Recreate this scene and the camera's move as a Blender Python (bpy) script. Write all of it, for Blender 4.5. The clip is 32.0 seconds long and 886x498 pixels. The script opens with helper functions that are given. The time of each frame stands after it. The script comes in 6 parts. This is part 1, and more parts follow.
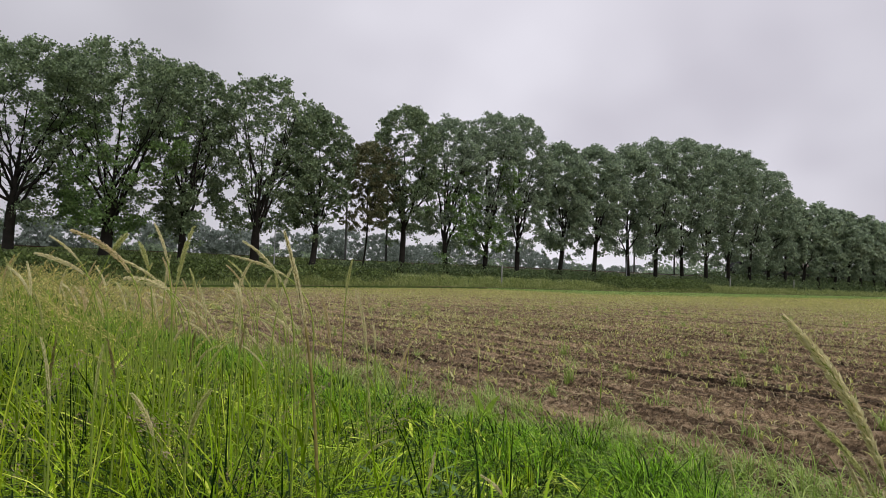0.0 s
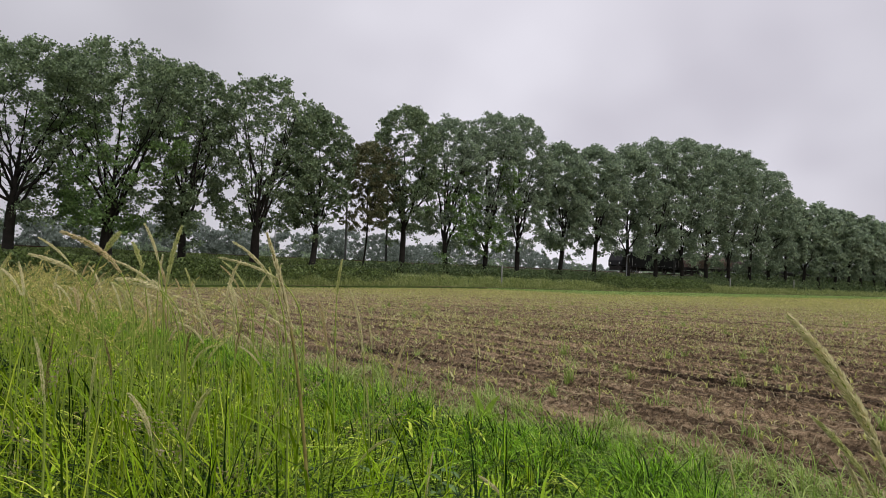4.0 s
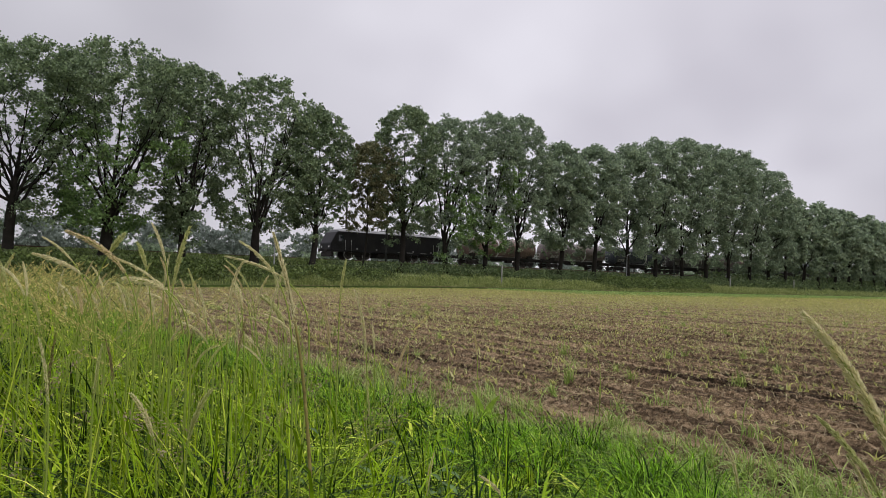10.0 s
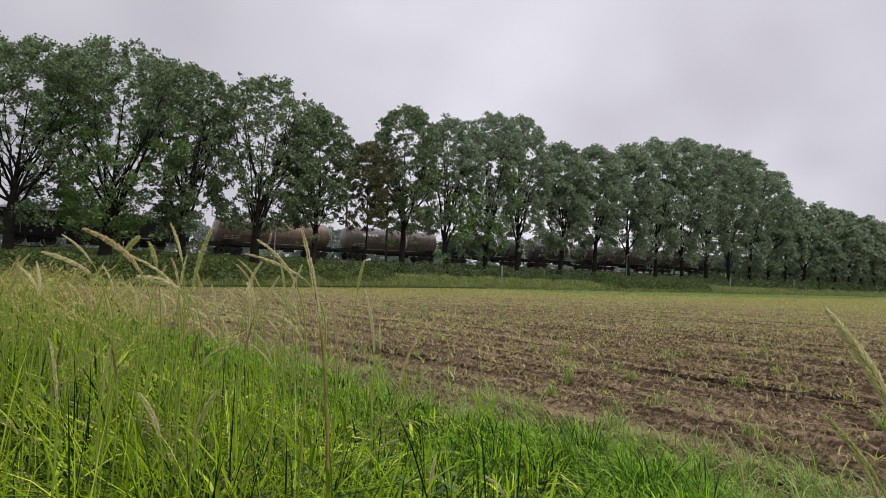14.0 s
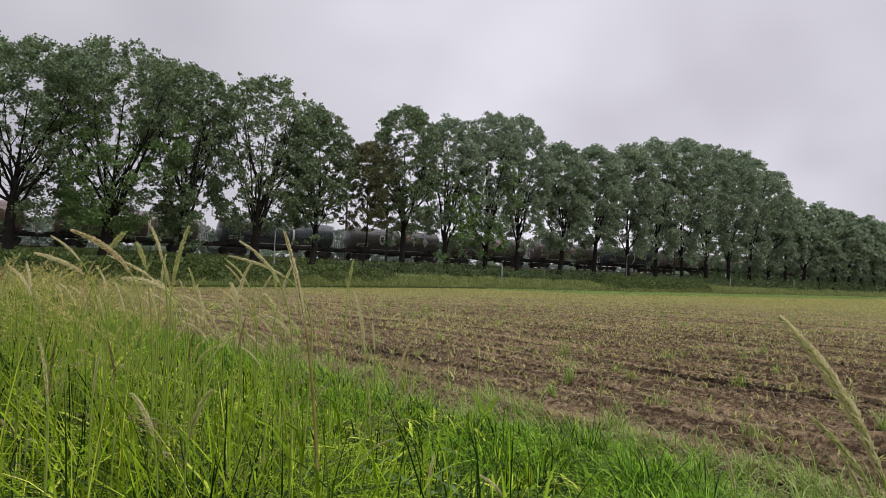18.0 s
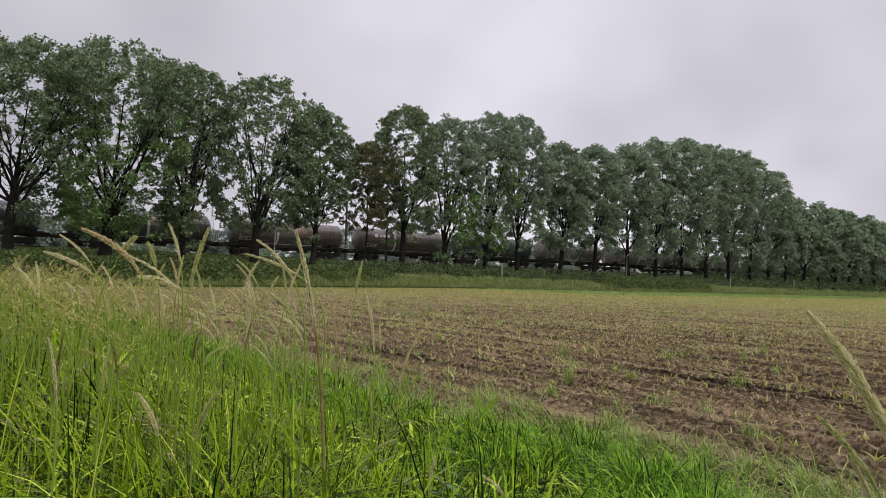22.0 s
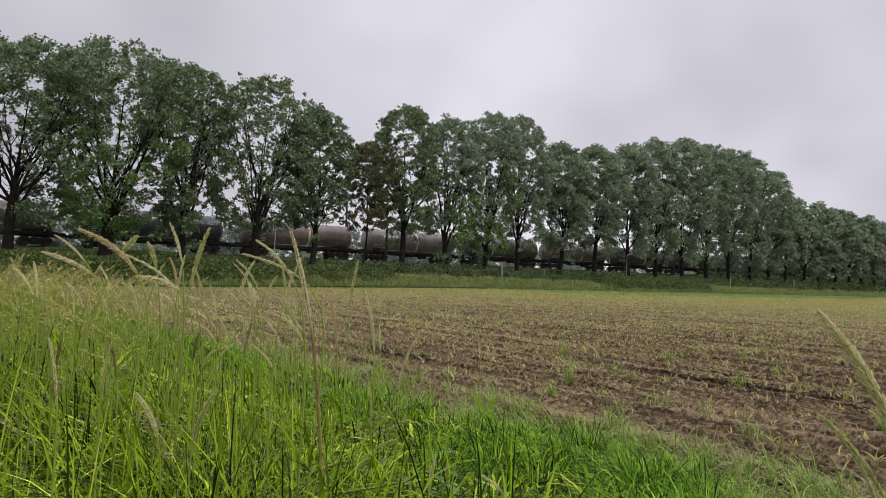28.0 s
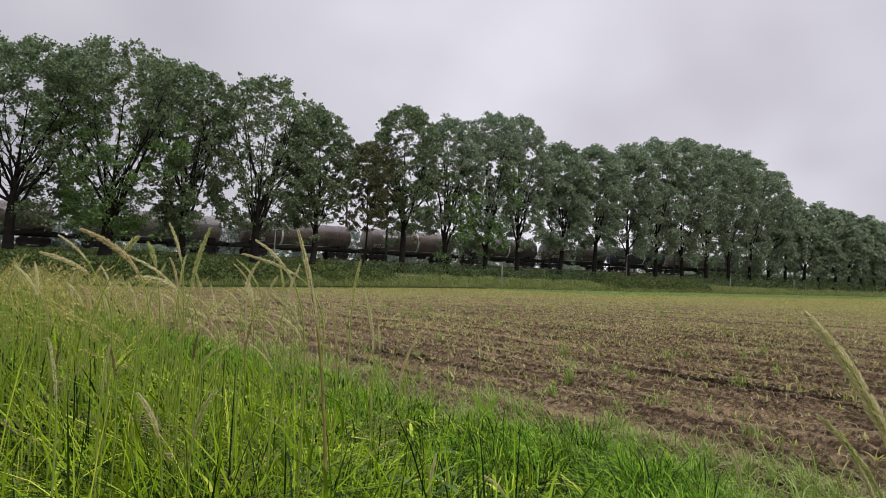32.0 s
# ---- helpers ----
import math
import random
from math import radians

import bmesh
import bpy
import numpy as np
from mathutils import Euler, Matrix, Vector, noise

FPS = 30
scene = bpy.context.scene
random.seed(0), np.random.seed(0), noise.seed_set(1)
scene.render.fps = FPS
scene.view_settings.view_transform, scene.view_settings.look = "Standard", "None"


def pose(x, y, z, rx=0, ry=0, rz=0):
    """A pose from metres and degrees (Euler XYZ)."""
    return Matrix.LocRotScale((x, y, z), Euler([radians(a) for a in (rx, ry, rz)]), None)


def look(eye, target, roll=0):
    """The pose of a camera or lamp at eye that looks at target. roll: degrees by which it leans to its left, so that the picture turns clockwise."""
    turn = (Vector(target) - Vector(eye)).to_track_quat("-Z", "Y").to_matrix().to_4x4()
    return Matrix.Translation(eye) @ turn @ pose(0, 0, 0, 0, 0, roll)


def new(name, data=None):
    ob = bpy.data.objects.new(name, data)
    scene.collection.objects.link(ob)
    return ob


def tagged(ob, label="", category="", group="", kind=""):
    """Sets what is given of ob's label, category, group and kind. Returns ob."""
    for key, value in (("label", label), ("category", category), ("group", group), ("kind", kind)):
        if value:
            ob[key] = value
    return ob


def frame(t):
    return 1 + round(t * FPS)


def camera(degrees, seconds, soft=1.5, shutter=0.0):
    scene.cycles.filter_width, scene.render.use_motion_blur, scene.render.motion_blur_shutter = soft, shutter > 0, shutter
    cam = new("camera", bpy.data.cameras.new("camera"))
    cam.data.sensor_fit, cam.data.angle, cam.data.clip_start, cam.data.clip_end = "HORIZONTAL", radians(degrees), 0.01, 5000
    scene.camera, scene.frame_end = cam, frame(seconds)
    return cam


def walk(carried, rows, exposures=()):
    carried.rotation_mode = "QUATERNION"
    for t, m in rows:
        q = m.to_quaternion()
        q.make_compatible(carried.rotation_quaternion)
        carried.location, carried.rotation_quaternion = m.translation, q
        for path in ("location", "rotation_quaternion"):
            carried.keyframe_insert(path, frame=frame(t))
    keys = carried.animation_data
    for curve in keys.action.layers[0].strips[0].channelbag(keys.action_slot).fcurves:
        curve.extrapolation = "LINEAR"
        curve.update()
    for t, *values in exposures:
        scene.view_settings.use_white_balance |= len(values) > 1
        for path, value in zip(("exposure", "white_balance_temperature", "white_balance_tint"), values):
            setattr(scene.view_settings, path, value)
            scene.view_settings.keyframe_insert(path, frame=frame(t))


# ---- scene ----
# World axes: x runs along the avenue and the railway (away to the right), y across the field towards them.
EYE = (0.0, 0.0, 1.3)
cam = camera(66, 32.0, soft=0.75)
STAND = look(EYE, (6.0311, 7.9766, 1.3 + 10 * 0.042244), 1.66)
walk(cam, [(0, STAND), (32, STAND)])

# ---- sky, sun, exposure ----
SUN_EL, SUN_AZ = radians(55), radians(165)
scene.view_settings.exposure = 0.0
sky_world = bpy.data.worlds.new("overcast_sky")
scene.world = sky_world
sky_world.use_nodes = True


def build_sky():
    nt = sky_world.node_tree
    nt.nodes.clear()
    N, L = nt.nodes.new, nt.links.new
    out, bg = N("ShaderNodeOutputWorld"), N("ShaderNodeBackground")
    sky = N("ShaderNodeTexSky")
    sky.sky_type, sky.sun_disc = "NISHITA", False
    sky.sun_elevation, sky.sun_rotation = SUN_EL, SUN_AZ
    geo = N("ShaderNodeTexCoord")
    sep = N("ShaderNodeSeparateXYZ")
    L(geo.outputs["Generated"], sep.inputs[0])
    # cloud deck: direction divided by its height, so clouds shrink to the horizon
    high = N("ShaderNodeMath"); high.operation = "ADD"; high.inputs[1].default_value = 0.7
    L(sep.outputs["Z"], high.inputs[0])
    flat = N("ShaderNodeVectorMath"); flat.operation = "DIVIDE"
    comb = N("ShaderNodeCombineXYZ")
    for i in range(3):
        L(high.outputs[0], comb.inputs[i])
    L(geo.outputs["Generated"], flat.inputs[0]); L(comb.outputs[0], flat.inputs[1])
    n1, n2 = N("ShaderNodeTexNoise"), N("ShaderNodeTexNoise")
    n1.inputs["Scale"].default_value, n1.inputs["Detail"].default_value = 1.7, 3.0
    n2.inputs["Scale"].default_value, n2.inputs["Detail"].default_value = 3.4, 5.0
    n1.inputs["Roughness"].default_value = n2.inputs["Roughness"].default_value = 0.5
    L(flat.outputs[0], n1.inputs["Vector"]); L(flat.outputs[0], n2.inputs["Vector"])
    mixn = N("ShaderNodeMix"); mixn.data_type = "FLOAT"; mixn.inputs[0].default_value = 0.10
    L(n1.outputs[0], mixn.inputs[2]); L(n2.outputs[0], mixn.inputs[3])
    ramp = N("ShaderNodeValToRGB")
    e = ramp.color_ramp.elements
    e[0].position, e[0].color = 0.34, (0.505, 0.48, 0.54, 1)
    e[1].position, e[1].color = 0.66, (0.755, 0.735, 0.80, 1)
    L(mixn.outputs[0], ramp.inputs[0])
    # an overcast sky is brighter overhead
    zen = N("ShaderNodeMapRange"); zen.clamp = True
    zen.inputs["From Min"].default_value, zen.inputs["From Max"].default_value = 0.42, 0.9
    zen.inputs["To Min"].default_value, zen.inputs["To Max"].default_value = 1.0, 2.05
    L(sep.outputs["Z"], zen.inputs["Value"])
    bright = N("ShaderNodeVectorMath"); bright.operation = "SCALE"
    # and lighter again where the deck thins out towards the horizon
    low = N("ShaderNodeMapRange"); low.interpolation_type = "SMOOTHSTEP"
    low.inputs["From Min"].default_value, low.inputs["From Max"].default_value = 0.03, 0.26
    low.inputs["To Min"].default_value, low.inputs["To Max"].default_value = 1.2, 1.0
    L(sep.outputs["Z"], low.inputs["Value"])
    both = N("ShaderNodeMath"); both.operation = "MULTIPLY"
    L(zen.outputs[0], both.inputs[0]); L(low.outputs[0], both.inputs[1])
    L(ramp.outputs[0], bright.inputs[0]); L(both.outputs[0], bright.inputs["Scale"])
    # the deck is thinner, and brighter, round the hidden sun
    glow = N("ShaderNodeVectorMath"); glow.operation = "DOT_PRODUCT"
    glow.inputs[1].default_value = Vector((math.sin(radians(50)) * 0.93, math.cos(radians(50)) * 0.93, 0.36)).normalized()
    L(geo.outputs["Generated"], glow.inputs[0])
    gm = N("ShaderNodeMapRange"); gm.interpolation_type = "SMOOTHSTEP"
    gm.inputs["From Min"].default_value, gm.inputs["From Max"].default_value = 0.84, 1.0
    gm.inputs["To Min"].default_value, gm.inputs["To Max"].default_value = 0.86, 1.16
    L(glow.outputs["Value"], gm.inputs["Value"])
    lit = N("ShaderNodeVectorMath"); lit.operation = "SCALE"
    L(bright.outputs[0], lit.inputs[0]); L(gm.outputs[0], lit.inputs["Scale"])
    thin = N("ShaderNodeVectorMath"); thin.operation = "SCALE"; thin.inputs["Scale"].default_value = 0.1
    L(sky.outputs[0], thin.inputs[0])
    mix = N("ShaderNodeMix"); mix.data_type = "RGBA"; mix.inputs[0].default_value = 0.93
    L(thin.outputs[0], mix.inputs[6]); L(lit.outputs[0], mix.inputs[7])
    L(mix.outputs[2], bg.inputs[0])
    bg.inputs[1].default_value = 1.0
    L(bg.outputs[0], out.inputs[0])


build_sky()
sun = new("sun", bpy.data.lights.new("sun", "SUN"))
sun.data.energy, sun.data.angle, sun.data.color = 1.35, radians(25), (1.0, 0.97, 0.92)
sun.matrix_world = look((0, 0, 30), (-30 * math.cos(SUN_EL) * math.sin(SUN_AZ) / math.sin(SUN_EL), -30 * math.cos(SUN_EL) * math.cos(SUN_AZ) / math.sin(SUN_EL), 0))


# ---- materials ----
def material(name, low, high, rough=0.7, metal=0.0, scale=4.0, bump=0.3, island=0.0, translucent=0.0, fine=40.0, spec=0.4, hue=None, coat=0.0, obj=0.0, relief=0.02, deep=0.0):
    """Two colours mixed by noise at two sizes; island / obj vary it from piece to piece."""
    m = bpy.data.materials.new(name)
    m.use_nodes = True
    nt = m.node_tree
    N, L = nt.nodes.new, nt.links.new
    b = nt.nodes["Principled BSDF"]
    co = N("ShaderNodeTexCoord")
    a, c = N("ShaderNodeTexNoise"), N("ShaderNodeTexNoise")
    a.inputs["Scale"].default_value, a.inputs["Detail"].default_value = scale, 5.0
    c.inputs["Scale"].default_value, c.inputs["Detail"].default_value = fine, 3.0
    L(co.outputs["Object"], a.inputs["Vector"]); L(co.outputs["Object"], c.inputs["Vector"])
    mid = N("ShaderNodeMix"); mid.data_type = "FLOAT"; mid.inputs[0].default_value = 0.4
    L(a.outputs[0], mid.inputs[2]); L(c.outputs[0], mid.inputs[3])
    fac = N("ShaderNodeMapRange"); fac.inputs["From Min"].default_value, fac.inputs["From Max"].default_value = 0.33, 0.67
    L(mid.outputs[0], fac.inputs["Value"])
    last = fac.outputs[0]
    if island or obj:
        rnd = N("ShaderNodeNewGeometry") if island else N("ShaderNodeObjectInfo")
        mx = N("ShaderNodeMix"); mx.data_type = "FLOAT"; mx.inputs[0].default_value = island or obj
        L(last, mx.inputs[2]); L(rnd.outputs["Random Per Island" if island else "Random"], mx.inputs[3])
        last = mx.outputs[0]
    col = N("ShaderNodeValToRGB")
    e = col.color_ramp.elements
    e[0].color, e[1].color = (*low, 1), (*high, 1)
    e[0].position = deep
    if hue:
        k = e.new(0.82); k.color = (*high, 1); e[2].color = (*hue, 1)
    L(last, col.inputs[0]); L(col.outputs[0], b.inputs["Base Color"])
    rr = N("ShaderNodeMapRange"); rr.inputs["To Min"].default_value, rr.inputs["To Max"].default_value = max(rough - 0.12, 0.02), min(rough + 0.1, 1)
    L(c.outputs[0], rr.inputs["Value"]); L(rr.outputs[0], b.inputs["Roughness"])
    b.inputs["Metallic"].default_value = metal
    b.inputs["Specular IOR Level"].default_value = spec
    b.inputs["Coat Weight"].default_value = coat
    if bump:
        bp = N("ShaderNodeBump"); bp.inputs["Strength"].default_value, bp.inputs["Distance"].default_value = bump, relief
        L(mid.outputs[0], bp.inputs["Height"]); L(bp.outputs[0], b.inputs["Normal"])
    if translucent:
        tr = N("ShaderNodeBsdfTranslucent")
        sh = N("ShaderNodeMixShader"); sh.inputs[0].default_value = translucent
        L(col.outputs[0], tr.inputs[0])
        L(b.outputs[0], sh.inputs[1]); L(tr.outputs[0], sh.inputs[2])
        L(sh.outputs[0], nt.nodes["Material Output"].inputs[0])
    return m


LEAF = material("oak_leaves", (0.040, 0.070, 0.040), (0.28, 0.375, 0.19), 0.45, island=0.65, translucent=0.34, bump=0, scale=0.6, hue=(0.42, 0.50, 0.20), spec=0.5)
# yellower oak leaves, also lightened to paint in light on low boughs
LEAF_LIT = material("lit_oak_leaves", (0.046, 0.092, 0.034), (0.28, 0.44, 0.14), 0.45, island=0.58, translucent=0.38, bump=0, scale=0.45, hue=(0.38, 0.54, 0.17), spec=0.5)
# oak leaf colour made paler and greyer to paint in haze
LEAF_HAZY = material("hazy_avenue_leaves", (0.080, 0.122, 0.088), (0.40, 0.50, 0.32), 0.5, island=0.6, translucent=0.45, bump=0, scale=0.5, hue=(0.52, 0.60, 0.34), spec=0.5)
SHRUB_LEAF = material("shrub_leaves", (0.045, 0.075, 0.035), (0.20, 0.27, 0.11), 0.55, island=0.6, translucent=0.35, bump=0, scale=0.7, hue=(0.34, 0.41, 0.17), spec=0.4)
FIELD_GREEN = material("field_weed_leaves", (0.20, 0.34, 0.09), (0.40, 0.56, 0.18), 0.6, island=0.6, translucent=0.3, bump=0, scale=0.3, spec=0.2)
LEAF_COPPER = material("copper_tinged_leaves", (0.09, 0.10, 0.05), (0.22, 0.22, 0.11), 0.6, island=0.7, translucent=0.4, bump=0, scale=0.35, hue=(0.30, 0.28, 0.13), spec=0.25)
# distance haze is painted into this leaf colour: pale, grey, little contrast
LEAF_FAR_HAZE = material("hazy_distant_leaves", (0.24, 0.285, 0.25), (0.33, 0.375, 0.33), 0.95, island=0.3, bump=0, scale=0.1, translucent=0.45, spec=0.0)
HEDGE_LEAF = material("hedge_leaves", (0.024, 0.045, 0.012), (0.21, 0.29, 0.08), 0.5, island=0.75, translucent=0.25, bump=0, scale=0.8, hue=(0.42, 0.48, 0.17), spec=0.5)
BANK_LEAF = material("bank_hedge_leaves", (0.08, 0.125, 0.035), (0.34, 0.44, 0.14), 0.5, island=0.75, translucent=0.3, bump=0, scale=0.4, hue=(0.50, 0.56, 0.20), spec=0.4)
BROWN_HEAD = material("brown_seed_heads", (0.50, 0.40, 0.20), (0.80, 0.68, 0.42), 0.7, island=0.7, translucent=0.35, bump=0, scale=3, spec=0.2)
GREEN_HEAD = material("green_seed_heads", (0.46, 0.48, 0.18), (0.76, 0.74, 0.38), 0.7, island=0.7, translucent=0.35, bump=0, scale=3, spec=0.2)
FUZZ = material("fine_seed_heads", (0.26, 0.23, 0.07), (0.84, 0.72, 0.28), 0.7, island=0.85, translucent=0.3, bump=0, scale=3, spec=0.2)
MAUVE_HEAD = material("mauve_seed_heads", (0.20, 0.15, 0.09), (0.46, 0.38, 0.25), 0.8, island=0.8, translucent=0.25, bump=0, scale=3, spec=0.2)
DARK_HEAD = material("old_seed_heads", (0.13, 0.09, 0.04), (0.32, 0.25, 0.12), 0.8, island=0.7, bump=0, scale=3, spec=0.2)
BARK = material("bark", (0.010, 0.009, 0.007), (0.036, 0.031, 0.026), 0.92, scale=2.0, bump=0.8, fine=14, spec=0.2)
# near-black share of the blades stands in for shade deep in the sward
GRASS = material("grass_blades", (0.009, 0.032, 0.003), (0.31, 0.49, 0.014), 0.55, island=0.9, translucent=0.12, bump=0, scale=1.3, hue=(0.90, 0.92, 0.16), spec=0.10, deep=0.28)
CULM = material("grass_culms", (0.15, 0.26, 0.006), (0.46, 0.58, 0.03), 0.6, island=0.7, translucent=0.15, bump=0, scale=2, hue=(0.78, 0.78, 0.22), spec=0.10)
# here too the darkest blades are painted shade between the tussocks
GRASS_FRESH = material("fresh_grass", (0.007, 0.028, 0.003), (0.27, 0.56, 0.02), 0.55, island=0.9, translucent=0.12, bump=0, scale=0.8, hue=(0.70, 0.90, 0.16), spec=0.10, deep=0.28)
GRASS_BLUE = material("blue_green_grass_leaves", (0.12, 0.24, 0.05), (0.34, 0.50, 0.18), 0.5, island=0.6, translucent=0.25, bump=0, scale=2, spec=0.3)
LITTER = material("withered_weeds", (0.16, 0.13, 0.07), (0.58, 0.49, 0.30), 0.8, island=0.8, bump=0, scale=2, hue=(0.78, 0.71, 0.50), spec=0.15)
HERB = material("herb_leaves", (0.03, 0.075, 0.02), (0.17, 0.28, 0.09), 0.5, translucent=0.2, bump=0.3, scale=9, obj=0.5, spec=0.3)
DOCK = material("dock_leaves", (0.20, 0.36, 0.03), (0.40, 0.56, 0.08), 0.45, translucent=0.35, bump=0.3, scale=12, spec=0.4)
PALE_HEAD = material("pale_seed_heads", (0.60, 0.56, 0.28), (0.86, 0.80, 0.52), 0.7, island=0.7, translucent=0.4, bump=0, scale=3, spec=0.2)
STRAW = material("seed_heads", (0.62, 0.56, 0.30), (0.92, 0.86, 0.58), 0.7, island=0.7, translucent=0.4, bump=0, scale=3, spec=0.2)
STEM = material("grass_stems", (0.14, 0.25, 0.03), (0.42, 0.48, 0.10), 0.6, island=0.6, translucent=0.2, bump=0, scale=3, spec=0.2)
OLD_STEM = material("old_grass_stems", (0.16, 0.13, 0.04), (0.38, 0.32, 0.10), 0.7, translucent=0.1, bump=0.2, scale=20, spec=0.2)
MAIZE = material("maize_leaves", (0.28, 0.33, 0.08), (0.68, 0.67, 0.22), 0.6, island=0.8, translucent=0.3, bump=0, scale=0.3, hue=(0.90, 0.84, 0.50), spec=0.2)
WEED = material("weed_leaves", (0.17, 0.27, 0.05), (0.42, 0.52, 0.13), 0.5, island=0.7, translucent=0.25, bump=0, scale=2, hue=(0.62, 0.60, 0.30))


def soil_material():
    """Crumbly loam: streaks along the drills, dark with damp and painted furrow shade; paler dry crumbs."""
    m = bpy.data.materials.new("field_soil")
    m.use_nodes = True
    nt = m.node_tree
    N, L = nt.nodes.new, nt.links.new
    b = nt.nodes["Principled BSDF"]
    co = N("ShaderNodeTexCoord")
    mp = N("ShaderNodeMapping")
    mp.inputs["Scale"].default_value = (5.2, 0.13, 1.0)
    L(co.outputs["Object"], mp.inputs["Vector"])
    streak, crumb, grit, patch = N("ShaderNodeTexNoise"), N("ShaderNodeTexVoronoi"), N("ShaderNodeTexNoise"), N("ShaderNodeTexNoise")
    streak.inputs["Scale"].default_value, streak.inputs["Detail"].default_value, streak.inputs["Roughness"].default_value = 1.0, 8.0, 0.66
    crumb.inputs["Scale"].default_value = 13.0
    grit.inputs["Scale"].default_value, grit.inputs["Detail"].default_value, grit.inputs["Roughness"].default_value = 32.0, 6.0, 0.75
    patch.inputs["Scale"].default_value = 0.35
    L(mp.outputs[0], streak.inputs["Vector"])
    for n in (crumb, grit, patch):
        L(co.outputs["Object"], n.inputs["Vector"])

    def math2(op, a, b_):
        q = N("ShaderNodeMath"); q.operation = op
        for i, v in enumerate((a, b_)):
            if hasattr(v, "links"):
                L(v, q.inputs[i])
            else:
                q.inputs[i].default_value = v
        return q.outputs[0]
    total = math2("ADD", math2("MULTIPLY", streak.outputs[0], 1.75), math2("MULTIPLY", grit.outputs[0], 1.2))
    # crevice shade painted in: darker away from the middle of each crumb
    total = math2("SUBTRACT", total, math2("MULTIPLY", crumb.outputs["Distance"], 0.42))
    total = math2("ADD", total, math2("MULTIPLY", patch.outputs[0], 0.3))
    ramp = N("ShaderNodeMapRange")
    ramp.inputs["From Min"].default_value, ramp.inputs["From Max"].default_value = 1.03, 1.70
    L(total, ramp.inputs["Value"])
    col = N("ShaderNodeValToRGB")
    e = col.color_ramp.elements
    e[0].color, e[1].color = (0.024, 0.0165, 0.0095, 1), (0.47, 0.34, 0.205, 1)
    k = e.new(0.5); k.color = (0.165, 0.113, 0.066, 1)
    L(ramp.outputs[0], col.inputs[0]); L(col.outputs[0], b.inputs["Base Color"])
    b.inputs["Roughness"].default_value = 0.92
    b.inputs["Specular IOR Level"].default_value = 0.15
    bp = N("ShaderNodeBump"); bp.inputs["Strength"].default_value, bp.inputs["Distance"].default_value = 1.0, 0.05
    L(total, bp.inputs["Height"]); L(bp.outputs[0], b.inputs["Normal"])
    return m


SOIL = soil_material()
TURF = material("turf", (0.018, 0.034, 0.006), (0.06, 0.09, 0.02), 0.9, scale=0.6, bump=0.8, fine=12, spec=0.1)
BANK = material("bank_turf", (0.045, 0.07, 0.02), (0.12, 0.15, 0.05), 0.9, scale=0.5, bump=0.8, fine=8, spec=0.1)
BALLAST = material("ballast", (0.16, 0.15, 0.14), (0.36, 0.34, 0.32), 0.9, scale=3, bump=1.0, fine=25)
RUSTY = material("rail_steel", (0.10, 0.06, 0.04), (0.22, 0.16, 0.12), 0.5, 0.6, scale=4, bump=0.2)
SLEEPER = material("concrete_sleeper", (0.28, 0.27, 0.25), (0.42, 0.40, 0.37), 0.9, scale=5, bump=0.4)
STEEL = material("galvanised_steel", (0.28, 0.29, 0.30), (0.48, 0.49, 0.50), 0.5, 0.5, scale=3, bump=0.1)
MAST = material("dark_mast_paint", (0.03, 0.032, 0.03), (0.075, 0.075, 0.07), 0.7, scale=3, bump=0.2)
POST = material("pale_post_paint", (0.26, 0.26, 0.25), (0.42, 0.42, 0.40), 0.6, scale=6, bump=0.1)


# ---- mesh helpers ----
def rng(seed):
    return np.random.RandomState(seed)


def raw(name, verts, faces, mats, index=None, smooth=False):
    """One mesh object from arrays: faces all of one size, or a list of tuples."""
    me = bpy.data.meshes.new(name)
    me.from_pydata(np.asarray(verts).tolist(), [], faces.tolist() if hasattr(faces, "tolist") else faces)
    for m in mats:
        me.materials.append(m)
    if index is not None:
        me.polygons.foreach_set("material_index", np.asarray(index, np.int32))
    if smooth:
        me.polygons.foreach_set("use_smooth", np.ones(len(me.polygons), bool))
    me.update()
    return me


MESHES = {}


def part(name, bm, mat, parent=None, label="", at=None, smooth=False):
    """Links a bmesh (or a finished mesh) as one mesh object under a thing or part."""
    if isinstance(bm, bmesh.types.BMesh):
        me = bpy.data.meshes.new(name)
        if smooth:
            for f in bm.faces:
                f.smooth = True
        bm.to_mesh(me)
        bm.free()
    else:
        me = bm
    if mat is not None and not me.materials:
        me.materials.append(mat)
    ob = new(name, me)
    if parent is not None:
        ob.parent = parent
    if at is not None:
        ob.matrix_basis = at
    if label:
        ob["label"] = label
    return ob


def box(bm, x0, x1, y0, y1, z0, z1, bevel=0.0):
    r = bmesh.ops.create_cube(bm, size=1, matrix=Matrix.LocRotScale(((x0 + x1) / 2, (y0 + y1) / 2, (z0 + z1) / 2), None, (x1 - x0, y1 - y0, z1 - z0)))
    if bevel:
        edges = list({e for v in r["verts"] for e in v.link_edges})
        bmesh.ops.bevel(bm, geom=edges, offset=bevel, segments=2, affect="EDGES", profile=0.6)
    return bm


def rod(bm, a, b, r0, r1=None, sides=8):
    a, b = Vector(a), Vector(b)
    d = b - a
    m = Matrix.Translation((a + b) / 2) @ d.to_track_quat("Z", "Y").to_matrix().to_4x4()
    bmesh.ops.create_cone(bm, cap_ends=True, segments=sides, radius1=r0, radius2=r0 if r1 is None else r1, depth=d.length, matrix=m)
    return bm


